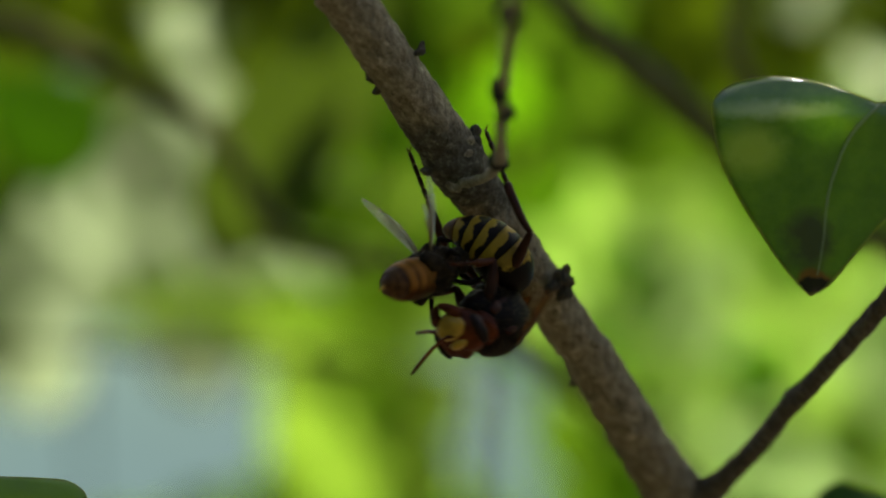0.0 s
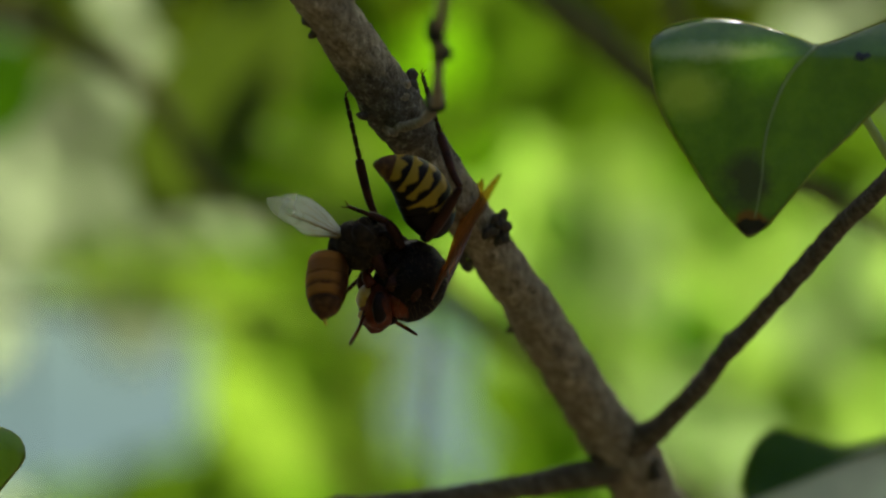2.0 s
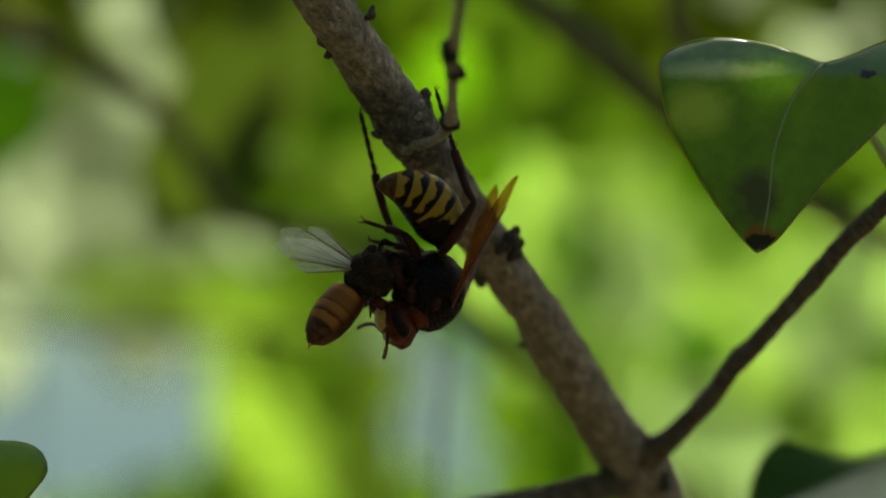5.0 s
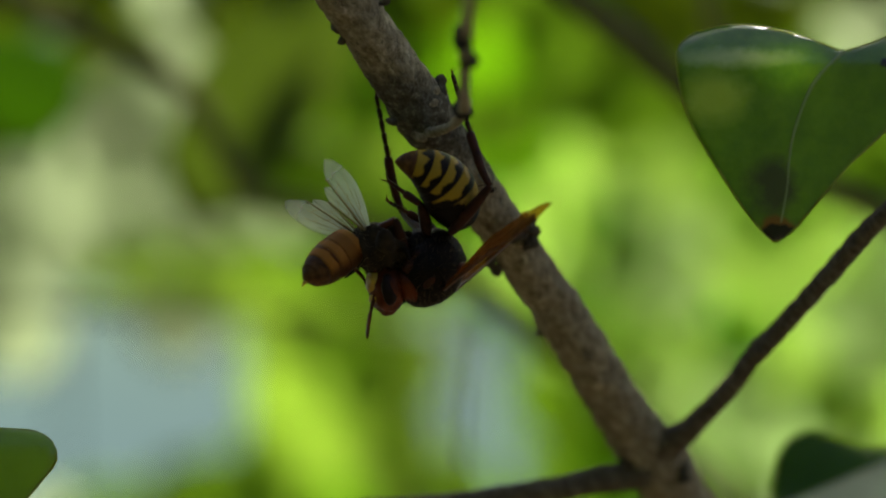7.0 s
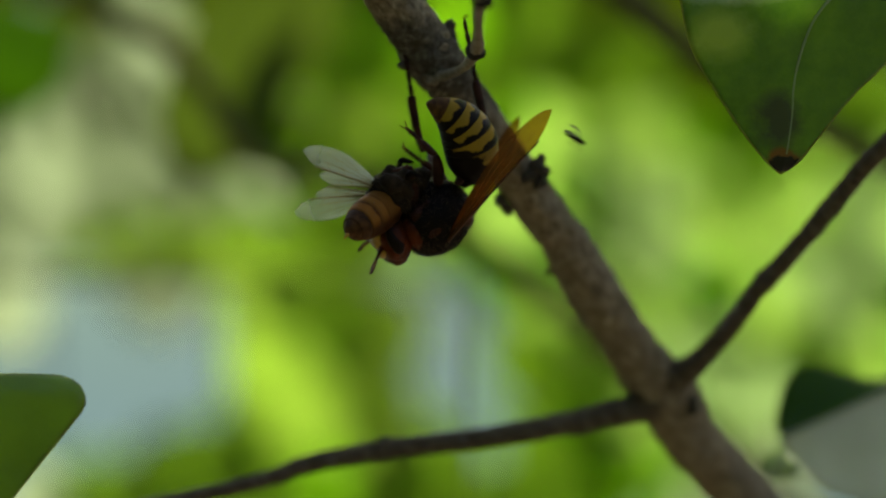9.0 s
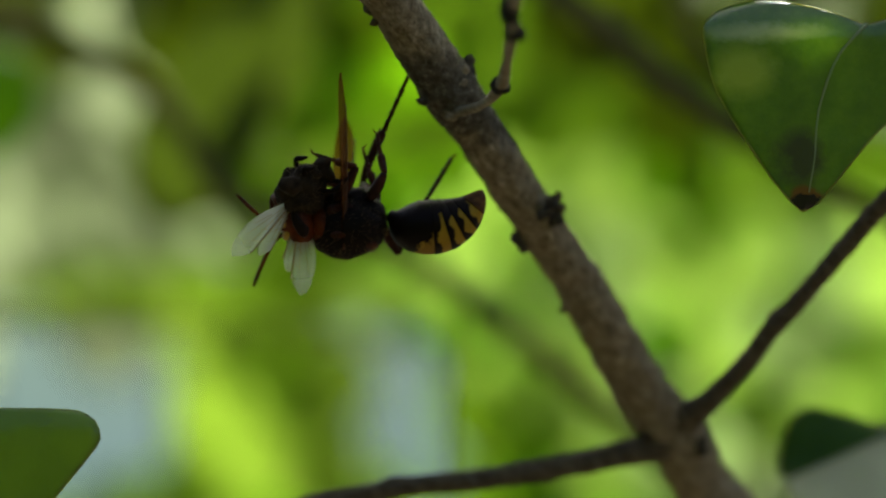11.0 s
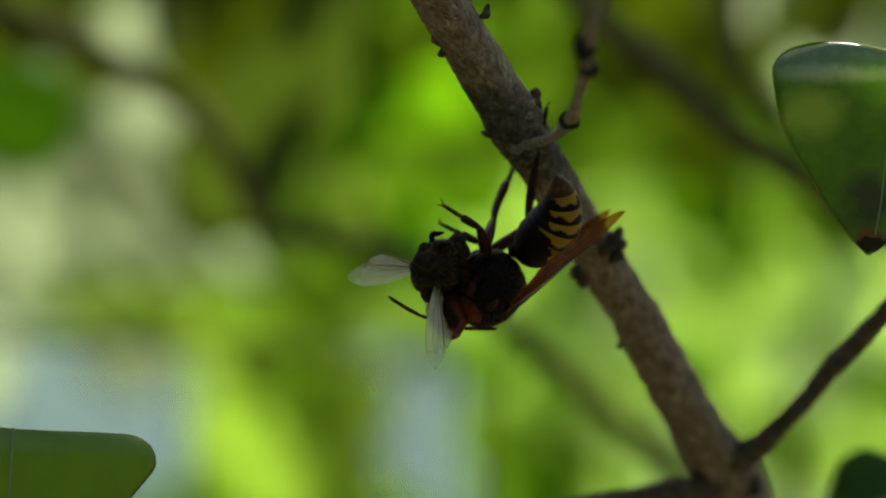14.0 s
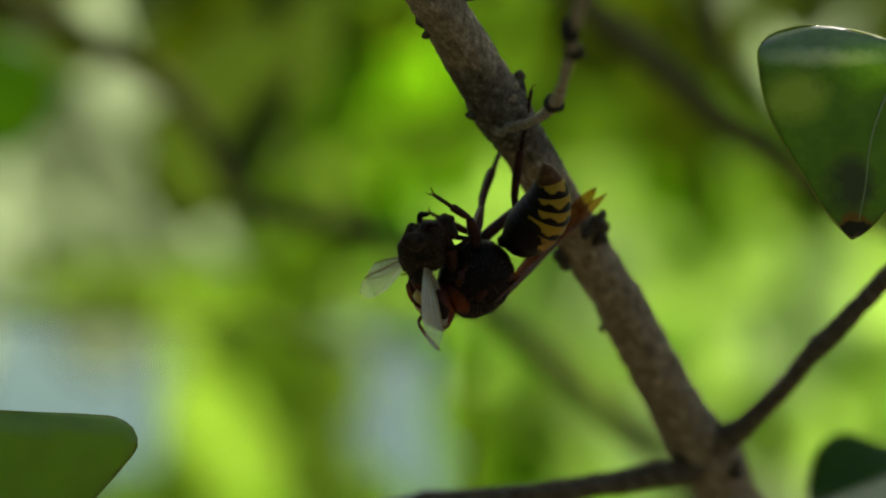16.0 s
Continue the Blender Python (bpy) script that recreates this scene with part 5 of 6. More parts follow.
    walk(wings[1], [
        (0, pose(0.00090, 0.00210, 0.00370, -34.3, -8.4, -19.5)),
        (0.5, pose(0.00090, 0.00210, 0.00370, -63.5, -18.6, -26.3)),
        (1, pose(0.00090, 0.00210, 0.00370, -63.9, -23.9, -16.7)),
        (1.5, pose(0.00090, 0.00210, 0.00370, -65.3, -18.4, -18.9)),
        (2, pose(0.00090, 0.00210, 0.00370, -43.0, -9.2, -37.6)),
        (2.5, pose(0.00090, 0.00210, 0.00370, -40.2, -11.9, -32.8)),
        (3, pose(0.00090, 0.00210, 0.00370, -42.8, -8.1, -33.5)),
        (3.5, pose(0.00090, 0.00210, 0.00370, -44.9, -7.5, -38.7)),
        (6, pose(0.00090, 0.00210, 0.00370, -51.5, -8.3, -35.5)),
        (6.5, pose(0.00090, 0.00210, 0.00370, -53.4, -6.3, -37.6)),
        (7, pose(0.00090, 0.00210, 0.00370, -60.5, -3.8, -46.5)),
        (7.5, pose(0.00090, 0.00210, 0.00370, -53.8, -6.3, -37.2)),
        (8, pose(0.00090, 0.00210, 0.00370, -49.0, -10.5, -29.6)),
        (8.5, pose(0.00090, 0.00210, 0.00370, -47.2, -13.0, -27.2)),
        (9.75, pose(0.00090, 0.00210, 0.00370, -47.1, -41.6, -28.4)),
        (11, pose(0.00090, 0.00210, 0.00370, 2.6, -68.0, -64.8)),
        (11.25, pose(0.00090, 0.00210, 0.00370, -49.1, -32.1, -29.1)),
        (11.5, pose(0.00090, 0.00210, 0.00370, -57.2, 3.5, -33.5)),
        (12, pose(0.00090, 0.00210, 0.00370, -53.8, 4.0, -24.1)),
        (12.5, pose(0.00090, 0.00210, 0.00370, -59.1, 9.3, -30.7)),
        (13, pose(0.00090, 0.00210, 0.00370, -54.3, 2.5, -26.9)),
        (13.5, pose(0.00090, 0.00210, 0.00370, -54.4, 4.6, -24.4)),
        (14, pose(0.00090, 0.00210, 0.00370, -57.6, 7.1, -29.6)),
        (14.5, pose(0.00090, 0.00210, 0.00370, -56.8, 9.3, -25.7)),
        (15, pose(0.00090, 0.00210, 0.00370, -57.5, 7.4, -28.9)),
        (15.5, pose(0.00090, 0.00210, 0.00370, -57.7, 7.1, -29.4)),
        (16, pose(0.00090, 0.00210, 0.00370, -53.9, 3.5, -23.7)),
    ])
    walk(thighs[0], [
        (0, pose(-0.00264, -0.00144, -0.00240, -0.0, 25.5, -111.7)),
        (0.5, pose(-0.00288, -0.00288, 0.00036, -33.2, 49.3, -163.0)),
        (1, pose(-0.00288, -0.00288, 0.00036, -40.0, 60.8, -171.3)),
        (1.5, pose(-0.00288, -0.00288, 0.00036, -35.3, 46.6, -165.5)),
        (2, pose(-0.00465, -0.00344, 0.00075, -47.5, -11.8, -162.4)),
        (2.5, pose(-0.00434, -0.00321, 0.00064, -48.8, -10.6, -167.4)),
        (3, pose(-0.00478, -0.00332, 0.00106, -53.2, -19.6, -166.9)),
        (3.5, pose(-0.00374, -0.00306, 0.00075, -52.1, -23.8, -168.0)),
        (6, pose(-0.00442, -0.00310, 0.00056, -49.9, -7.4, -171.7)),
        (6.5, pose(-0.00464, -0.00307, 0.00069, -50.3, -10.6, -173.9)),
        (7, pose(-0.00429, -0.00331, 0.00048, -44.5, -4.8, -163.1)),
        (7.5, pose(-0.00487, -0.00354, 0.00039, -45.0, -0.8, -161.6)),
        (8, pose(-0.00436, -0.00273, 0.00000, -52.6, 13.6, 174.1)),
        (8.5, pose(-0.00437, -0.00269, 0.00003, -52.9, 12.2, 172.6)),
        (11, pose(-0.00264, -0.00144, -0.00240, -102.2, 23.3, 86.9)),
        (11.5, pose(-0.00264, -0.00144, -0.00240, -104.3, 2.3, 77.5)),
        (12, pose(-0.00264, -0.00144, -0.00240, -94.6, 20.6, 123.3)),
        (12.5, pose(-0.00264, -0.00144, -0.00240, -93.8, 14.5, 126.0)),
        (13, pose(-0.00264, -0.00144, -0.00240, -94.1, 20.3, 124.7)),
        (13.5, pose(-0.00264, -0.00144, -0.00240, -93.6, 18.1, 126.2)),
        (14, pose(-0.00264, -0.00144, -0.00240, -93.3, 14.1, 127.5)),
        (14.5, pose(-0.00264, -0.00144, -0.00240, -93.2, 14.2, 127.8)),
        (15, pose(-0.00264, -0.00144, -0.00240, -93.3, 14.5, 127.5)),
        (15.5, pose(-0.00264, -0.00144, -0.00240, -93.4, 15.2, 127.2)),
        (16, pose(-0.00264, -0.00144, -0.00240, -93.1, 16.6, 128.1)),
    ])
    walk(thighs[1], [
        (0, pose(-0.00264, 0.00144, -0.00240, 0.0, 35.9, 121.1)),
        (0.5, pose(-0.00264, 0.00144, -0.00240, -34.4, 40.5, 67.9)),
        (1, pose(-0.00264, 0.00144, -0.00240, -36.1, 48.7, 65.5)),
        (1.5, pose(-0.00264, 0.00144, -0.00240, -32.7, 44.9, 70.2)),
        (2, pose(-0.00264, 0.00144, -0.00240, 4.1, 47.5, 119.6)),
        (2.5, pose(-0.00264, 0.00144, -0.00240, 7.4, 48.0, 124.2)),
        (3, pose(-0.00264, 0.00144, -0.00240, 9.1, 43.3, 126.5)),
        (3.5, pose(-0.00264, 0.00144, -0.00240, 6.2, 41.7, 122.2)),
        (6, pose(-0.00264, 0.00144, -0.00240, 4.8, 49.4, 120.3)),
        (6.5, pose(-0.00264, 0.00144, -0.00240, 0.1, 47.1, 113.9)),
        (7, pose(-0.00264, 0.00144, -0.00240, -14.8, 44.7, 93.3)),
        (7.5, pose(-0.00264, 0.00144, -0.00240, -8.9, 50.3, 101.4)),
        (8, pose(-0.00264, 0.00144, -0.00240, -13.6, 53.6, 95.4)),
        (8.5, pose(-0.00264, 0.00144, -0.00240, -7.1, 55.8, 103.3)),
        (9.75, pose(-0.00264, 0.00144, -0.00240, -0.4, 1.2, 115.8)),
        (11, pose(-0.00264, 0.00144, -0.00240, -6.2, -53.4, 127.5)),
        (11.5, pose(-0.00264, 0.00144, -0.00240, -117.5, -69.8, -115.0)),
        (11.75, pose(-0.00264, 0.00144, -0.00240, -46.6, -49.0, 166.7)),
        (12, pose(-0.00264, 0.00144, -0.00240, -35.7, -11.6, 146.5)),
        (12.5, pose(-0.00264, 0.00144, -0.00240, -35.7, -18.0, 146.3)),
        (13, pose(-0.00264, 0.00144, -0.00240, -36.4, -10.2, 149.2)),
        (13.5, pose(-0.00264, 0.00144, -0.00240, -36.7, -10.4, 150.8)),
        (14, pose(-0.00264, 0.00144, -0.00240, -36.7, -15.0, 150.7)),
        (14.5, pose(-0.00264, 0.00144, -0.00240, -37.0, -13.4, 151.9)),
        (15, pose(-0.00264, 0.00144, -0.00240, -36.7, -15.0, 150.9)),
        (15.5, pose(-0.00264, 0.00144, -0.00240, -36.6, -14.8, 150.4)),
        (16, pose(-0.00264, 0.00144, -0.00240, -37.5, -8.1, 154.9)),
    ])
    walk(shins[0], [
        (0, pose(-0.00504, -0.00748, -0.00550, 148.2, 57.9, 152.2)),
        (0.5, pose(-0.00737, -0.00425, -0.00510, 125.1, 72.2, 127.0)),
        (1, pose(-0.00635, -0.00341, -0.00592, 141.3, 73.5, 143.9)),
        (1.5, pose(-0.00767, -0.00412, -0.00487, 133.2, 70.0, 135.4)),
        (2, pose(-0.01137, -0.00557, 0.00221, 157.2, 43.9, 166.9)),
        (2.5, pose(-0.01125, -0.00474, 0.00197, 158.3, 42.5, 169.2)),
        (3, pose(-0.01139, -0.00487, 0.00348, 156.9, 38.0, 167.4)),
        (3.5, pose(-0.01018, -0.00443, 0.00365, 159.3, 33.3, 169.3)),
        (6, pose(-0.01148, -0.00413, 0.00149, 158.8, 46.3, 169.0)),
        (6.5, pose(-0.01168, -0.00382, 0.00201, 159.6, 47.5, 170.0)),
        (7, pose(-0.01115, -0.00540, 0.00108, 160.7, 58.3, 167.6)),
        (7.5, pose(-0.01170, -0.00581, 0.00048, 160.6, 58.6, 169.5)),
        (8, pose(-0.01132, -0.00200, -0.00169, 169.8, 65.2, -179.4)),
        (8.5, pose(-0.01135, -0.00178, -0.00149, 165.6, 61.8, 175.8)),
        (11, pose(-0.00228, 0.00516, -0.00525, -163.8, 52.8, -146.0)),
        (11.5, pose(-0.00109, 0.00558, -0.00269, -172.0, 54.5, -156.1)),
        (12, pose(-0.00634, 0.00419, -0.00494, 138.1, 21.3, 131.9)),
        (12.5, pose(-0.00674, 0.00420, -0.00420, 138.8, 13.8, 134.2)),
        (13, pose(-0.00648, 0.00411, -0.00489, 138.4, 20.7, 133.2)),
        (13.5, pose(-0.00669, 0.00408, -0.00464, 138.9, 18.1, 134.6)),
        (14, pose(-0.00689, 0.00410, -0.00415, 139.2, 13.2, 135.6)),
        (14.5, pose(-0.00692, 0.00407, -0.00417, 139.3, 13.4, 135.9)),
        (15, pose(-0.00689, 0.00409, -0.00420, 139.2, 13.7, 135.6)),
        (15.5, pose(-0.00684, 0.00410, -0.00428, 139.1, 14.5, 135.3)),
        (16, pose(-0.00690, 0.00399, -0.00446, 139.4, 16.1, 136.2)),
    ])
    walk(shins[1], [
        (0, pose(-0.00565, 0.00643, -0.00662, -123.2, 76.7, -124.0)),
        (0.5, pose(-0.00058, 0.00652, -0.00707, -96.9, 69.5, -96.6)),
        (1, pose(-0.00067, 0.00577, -0.00781, -91.6, 72.1, -91.0)),
        (1.5, pose(-0.00091, 0.00624, -0.00748, -107.7, 69.5, -108.0)),
        (2, pose(-0.00505, 0.00567, -0.00771, -155.7, 35.9, -164.4)),
        (2.5, pose(-0.00535, 0.00543, -0.00775, -156.4, 35.8, -165.6)),
        (3, pose(-0.00576, 0.00565, -0.00734, -157.5, 28.5, -167.7)),
        (3.5, pose(-0.00551, 0.00599, -0.00719, -157.3, 25.5, -167.3)),
        (6, pose(-0.00501, 0.00549, -0.00786, -155.5, 38.7, -163.9)),
        (6.5, pose(-0.00463, 0.00592, -0.00768, -154.7, 37.1, -162.5)),
        (7, pose(-0.00294, 0.00655, -0.00746, -148.3, 46.8, -153.1)),
        (7.5, pose(-0.00355, 0.00595, -0.00794, -149.9, 48.4, -155.3)),
        (8, pose(-0.00304, 0.00570, -0.00819, -145.3, 56.3, -149.4)),
        (8.5, pose(-0.00357, 0.00537, -0.00836, -148.9, 54.4, -153.8)),
        (11, pose(-0.00525, 0.00484, 0.00338, 173.7, 53.4, 160.7)),
        (11.5, pose(-0.00369, -0.00081, 0.00436, 143.9, 37.4, 120.1)),
        (12, pose(-0.00852, 0.00533, -0.00095, -164.0, 42.6, -165.4)),
        (12.5, pose(-0.00833, 0.00524, -0.00017, -166.7, 30.5, -169.9)),
        (13, pose(-0.00873, 0.00507, -0.00113, -165.5, 39.5, -167.9)),
        (13.5, pose(-0.00882, 0.00489, -0.00110, -166.9, 34.5, -170.2)),
        (14, pose(-0.00871, 0.00484, -0.00054, -168.0, 26.9, -172.4)),
        (14.5, pose(-0.00882, 0.00474, -0.00073, -168.2, 26.6, -172.8)),
        (15, pose(-0.00872, 0.00483, -0.00054, -168.0, 27.1, -172.4)),
        (15.5, pose(-0.00869, 0.00487, -0.00056, -167.8, 28.4, -171.9)),
        (16, pose(-0.00910, 0.00446, -0.00138, -168.5, 28.7, -173.4)),
    ])
    walk(bee, [
        (0, pose(-0.00251, 0.00339, 1.50731, 26.4, -45.4, 0.6)),
        (0.5, pose(-0.00397, 0.00245, 1.50631, 26.5, -38.4, 0.5)),
        (1, pose(-0.00360, 0.00270, 1.50468, 26.5, 0.0, 0.5)),
        (1.5, pose(-0.00242, 0.00271, 1.50657, 26.6, -15.2, 0.6)),
        (2, pose(-0.00353, 0.00331, 1.50413, 26.6, -23.9, 0.6)),
        (2.5, pose(-0.00459, 0.00249, 1.50288, -153.4, -83.3, 180.3)),
        (3, pose(-0.00329, 0.00296, 1.50130, 26.6, -42.1, 0.2)),
        (3.5, pose(-0.00429, 0.00252, 1.50234, 26.4, -39.6, 0.5)),
        (6, pose(-0.00328, 0.00176, 1.50281, 26.9, -42.3, 0.4)),
        (6.5, pose(-0.00403, 0.00157, 1.50241, 26.9, -19.0, 0.5)),
        (7, pose(-0.00459, 0.00291, 1.50422, 26.8, 3.8, 0.6)),
        (7.5, pose(-0.00415, 0.00325, 1.50394, 26.8, 1.2, 0.3)),
        (8, pose(-0.00364, -0.00083, 1.50370, 27.1, -5.1, -0.1)),
        (8.5, pose(-0.00311, -0.00099, 1.50376, 27.4, -27.0, -0.4)),
        (11, pose(-0.01713, 0.00065, 1.50805, 42.5, -65.3, -30.6)),
        (11.5, pose(-0.01062, 0.00118, 1.51032, 42.6, -65.4, -30.7)),
        (12, pose(-0.00978, 0.00164, 1.50619, 42.2, -65.4, -30.4)),
        (12.5, pose(-0.00883, 0.00184, 1.50666, 42.4, -65.4, -30.6)),
        (13, pose(-0.00881, 0.00196, 1.50426, 42.0, -65.4, -30.3)),
        (13.5, pose(-0.00832, 0.00186, 1.50249, 42.1, -65.6, -30.4)),
        (14, pose(-0.00900, 0.00226, 1.50311, 42.1, -65.4, -30.3)),
        (14.5, pose(-0.00881, 0.00239, 1.50442, 42.1, -65.4, -30.5)),
        (15, pose(-0.00684, 0.00227, 1.50444, 42.1, -65.5, -30.5)),
        (15.5, pose(-0.00742, 0.00186, 1.50339, 42.1, -65.5, -30.4)),
        (16, pose(-0.00850, 0.00225, 1.50330, 41.9, -65.5, -30.3)),
    ])
    walk(bee_abdomen, [
        (0, pose(-0.00059, -0.00000, -0.00000, 4.6, 38.8, 45.3)),
        (0.5, pose(-0.00419, 0.00003, 0.00006, -39.9, -3.9, 48.8)),
        (1, pose(-0.00313, 0.00018, 0.00036, -40.7, -7.8, 46.4)),
        (1.5, pose(-0.00344, 0.00013, 0.00026, -40.5, -4.9, 48.7)),
        (2, pose(-0.00357, 0.00009, 0.00019, -61.7, -29.4, 62.1)),
        (2.25, pose(-0.00351, -0.00005, -0.00010, -29.9, 10.1, 17.3)),
        (2.5, pose(-0.00345, -0.00020, -0.00039, -33.2, 60.1, -23.7)),
        (3, pose(-0.00294, 0.00001, 0.00003, -22.3, 20.2, 11.0)),
        (3.5, pose(-0.00437, 0.00003, 0.00005, -52.0, -21.7, 53.4)),
        (6, pose(-0.00281, 0.00001, 0.00002, -22.4, 18.0, 14.2)),
        (6.5, pose(-0.00381, 0.00011, 0.00022, -52.8, -25.1, 53.0)),
        (7, pose(-0.00285, 0.00019, 0.00038, -47.1, -16.3, 49.9)),
        (7.5, pose(-0.00354, 0.00018, 0.00037, -31.8, 0.4, 36.8)),
        (8, pose(-0.00375, 0.00016, 0.00032, -36.1, -0.6, 45.9)),
        (8.5, pose(-0.00287, 0.00008, 0.00015, -16.8, 21.4, 40.1)),
        (9.3, pose(-0.00068, -0.00076, -0.00217, -8.1, 27.5, 42.9)),
        (9.5, pose(-0.13146, -0.06997, -0.13275, 24.2, 54.5, 50.8)),
        (9.7, pose(-0.56558, -0.27002, -0.47767, 125.9, 64.0, 124.7)),
        (9.85, pose(-1.13749, -0.49656, -0.83571, 170.6, 39.4, 147.8)),
        (11, pose(-1.36186, -0.42140, -0.46033, 178.4, 21.7, 150.0)),
        (11.5, pose(-1.36724, -0.42075, -0.45241, 178.4, 21.6, 150.0)),
        (12, pose(-1.36369, -0.41670, -0.45319, 178.3, 21.6, 149.9)),
        (12.5, pose(-1.36442, -0.41849, -0.45095, 178.3, 21.6, 149.9)),
        (13, pose(-1.36223, -0.41473, -0.45308, 178.1, 21.6, 149.8)),
        (13.5, pose(-1.36295, -0.41167, -0.44784, 178.2, 21.5, 149.7)),
        (14, pose(-1.36105, -0.41550, -0.45210, 178.2, 21.7, 149.8)),
        (14.5, pose(-1.36227, -0.41599, -0.45230, 178.1, 21.5, 149.8)),
        (15, pose(-1.36409, -0.41401, -0.44874, 178.1, 21.5, 149.8)),
        (15.5, pose(-1.36301, -0.41338, -0.44905, 178.2, 21.5, 149.8)),
        (16, pose(-1.36247, -0.41230, -0.45138, 178.1, 21.5, 149.7)),
    ])
    walk(bee_wings[0], [
        (0, pose(0.00011, 0.00091, 0.00143, -72.0, 44.2, -94.8)),
        (0.5, pose(-0.00056, 0.00085, 0.00136, 12.0, 55.9, -53.9)),
        (1, pose(-0.00116, 0.00068, 0.00104, 34.5, 40.8, -25.6)),
        (1.5, pose(-0.00115, 0.00068, 0.00105, 33.9, 41.0, -25.7)),
        (2, pose(-0.00097, 0.00076, 0.00117, 20.8, 38.9, -44.0)),
        (2.5, pose(0.00002, 0.00095, 0.00141, -21.5, 31.3, -90.5)),
        (3, pose(-0.00116, 0.00067, 0.00104, 36.4, 40.6, -25.4)),
        (3.5, pose(-0.00049, 0.00087, 0.00138, 2.2, 47.5, -65.4)),
        (6, pose(-0.00079, 0.00079, 0.00128, 23.6, 52.4, -40.4)),
        (6.5, pose(-0.00127, 0.00062, 0.00094, 36.9, 36.2, -21.5)),
        (7, pose(-0.00151, 0.00048, 0.00062, 40.9, 24.0, -12.8)),
        (7.5, pose(-0.00154, 0.00044, 0.00057, 41.5, 21.8, -11.5)),
        (8, pose(-0.00147, 0.00050, 0.00069, 40.5, 26.1, -14.2)),
        (8.5, pose(-0.00121, 0.00065, 0.00100, 35.9, 38.8, -23.7)),
        (11, pose(-0.00164, -0.00016, -0.00043, 85.8, -12.6, 15.1)),
        (11.5, pose(-0.00164, -0.00015, -0.00041, 85.6, -11.8, 14.9)),
        (12, pose(-0.00159, 0.00010, 0.00058, 72.4, 22.7, 6.3)),
        (12.5, pose(-0.00168, -0.00000, 0.00025, 77.7, 10.9, 9.4)),
        (13, pose(-0.00154, 0.00015, 0.00071, 69.9, 27.7, 4.8)),
        (13.5, pose(-0.00153, 0.00016, 0.00073, 69.5, 28.5, 4.5)),
        (14, pose(-0.00069, 0.00068, 0.00140, 0.7, 37.9, -58.2)),
        (14.5, pose(-0.00091, 0.00066, 0.00128, 7.0, 29.5, -54.4)),
        (15, pose(-0.00110, 0.00058, 0.00115, 18.1, 25.9, -48.3)),
        (15.5, pose(-0.00081, 0.00067, 0.00134, 3.6, 33.1, -56.3)),
        (16, pose(-0.00135, 0.00052, 0.00090, 30.7, 15.9, -45.1)),
    ])
    walk(bee_wings[1], [
        (0, pose(0.00011, 0.00127, 0.00125, -81.0, 31.3, -99.6)),
        (0.5, pose(-0.00056, 0.00121, 0.00118, -7.9, 56.4, -77.2)),
        (1, pose(-0.00116, 0.00104, 0.00086, 25.4, 46.7, -40.0)),
        (1.5, pose(-0.00115, 0.00104, 0.00087, 23.2, 47.0, -40.9)),
        (2, pose(-0.00097, 0.00112, 0.00099, 6.9, 42.4, -61.0)),
        (2.5, pose(0.00002, 0.00131, 0.00123, -39.6, 25.9, -103.8)),
        (3, pose(-0.00116, 0.00103, 0.00086, 25.6, 46.5, -38.3)),
        (3.5, pose(-0.00049, 0.00123, 0.00120, -15.1, 46.3, -85.1)),
        (6, pose(-0.00079, 0.00115, 0.00111, 8.1, 55.5, -58.4)),
        (6.5, pose(-0.00127, 0.00098, 0.00076, 28.5, 42.3, -33.5)),
        (7, pose(-0.00151, 0.00083, 0.00044, 35.5, 31.8, -24.0)),
        (7.5, pose(-0.00154, 0.00080, 0.00039, 36.5, 29.4, -21.8)),
        (8, pose(-0.00147, 0.00085, 0.00051, 34.7, 33.3, -24.7)),
        (8.5, pose(-0.00121, 0.00101, 0.00082, 25.9, 44.9, -36.9)),
        (11, pose(-0.00172, 0.00022, -0.00053, 82.3, -1.1, 14.3)),
        (11.5, pose(-0.00172, 0.00023, -0.00050, 82.0, 0.1, 14.0)),
        (12, pose(-0.00168, 0.00048, 0.00049, 66.3, 33.8, 2.0)),
        (12.5, pose(-0.00176, 0.00038, 0.00016, 72.9, 22.0, 6.8)),
        (13, pose(-0.00162, 0.00054, 0.00062, 62.9, 38.9, -0.5)),
        (13.5, pose(-0.00161, 0.00054, 0.00064, 62.3, 39.7, -0.9)),
        (14, pose(-0.00077, 0.00106, 0.00130, -21.8, 36.9, -74.6)),
        (14.5, pose(-0.00099, 0.00104, 0.00118, -15.0, 30.3, -68.1)),
        (15, pose(-0.00119, 0.00096, 0.00106, -3.2, 28.8, -60.6)),
        (15.5, pose(-0.00089, 0.00105, 0.00124, -18.6, 33.0, -71.2)),
        (16, pose(-0.00143, 0.00090, 0.00080, 10.1, 20.6, -53.8)),
    ])
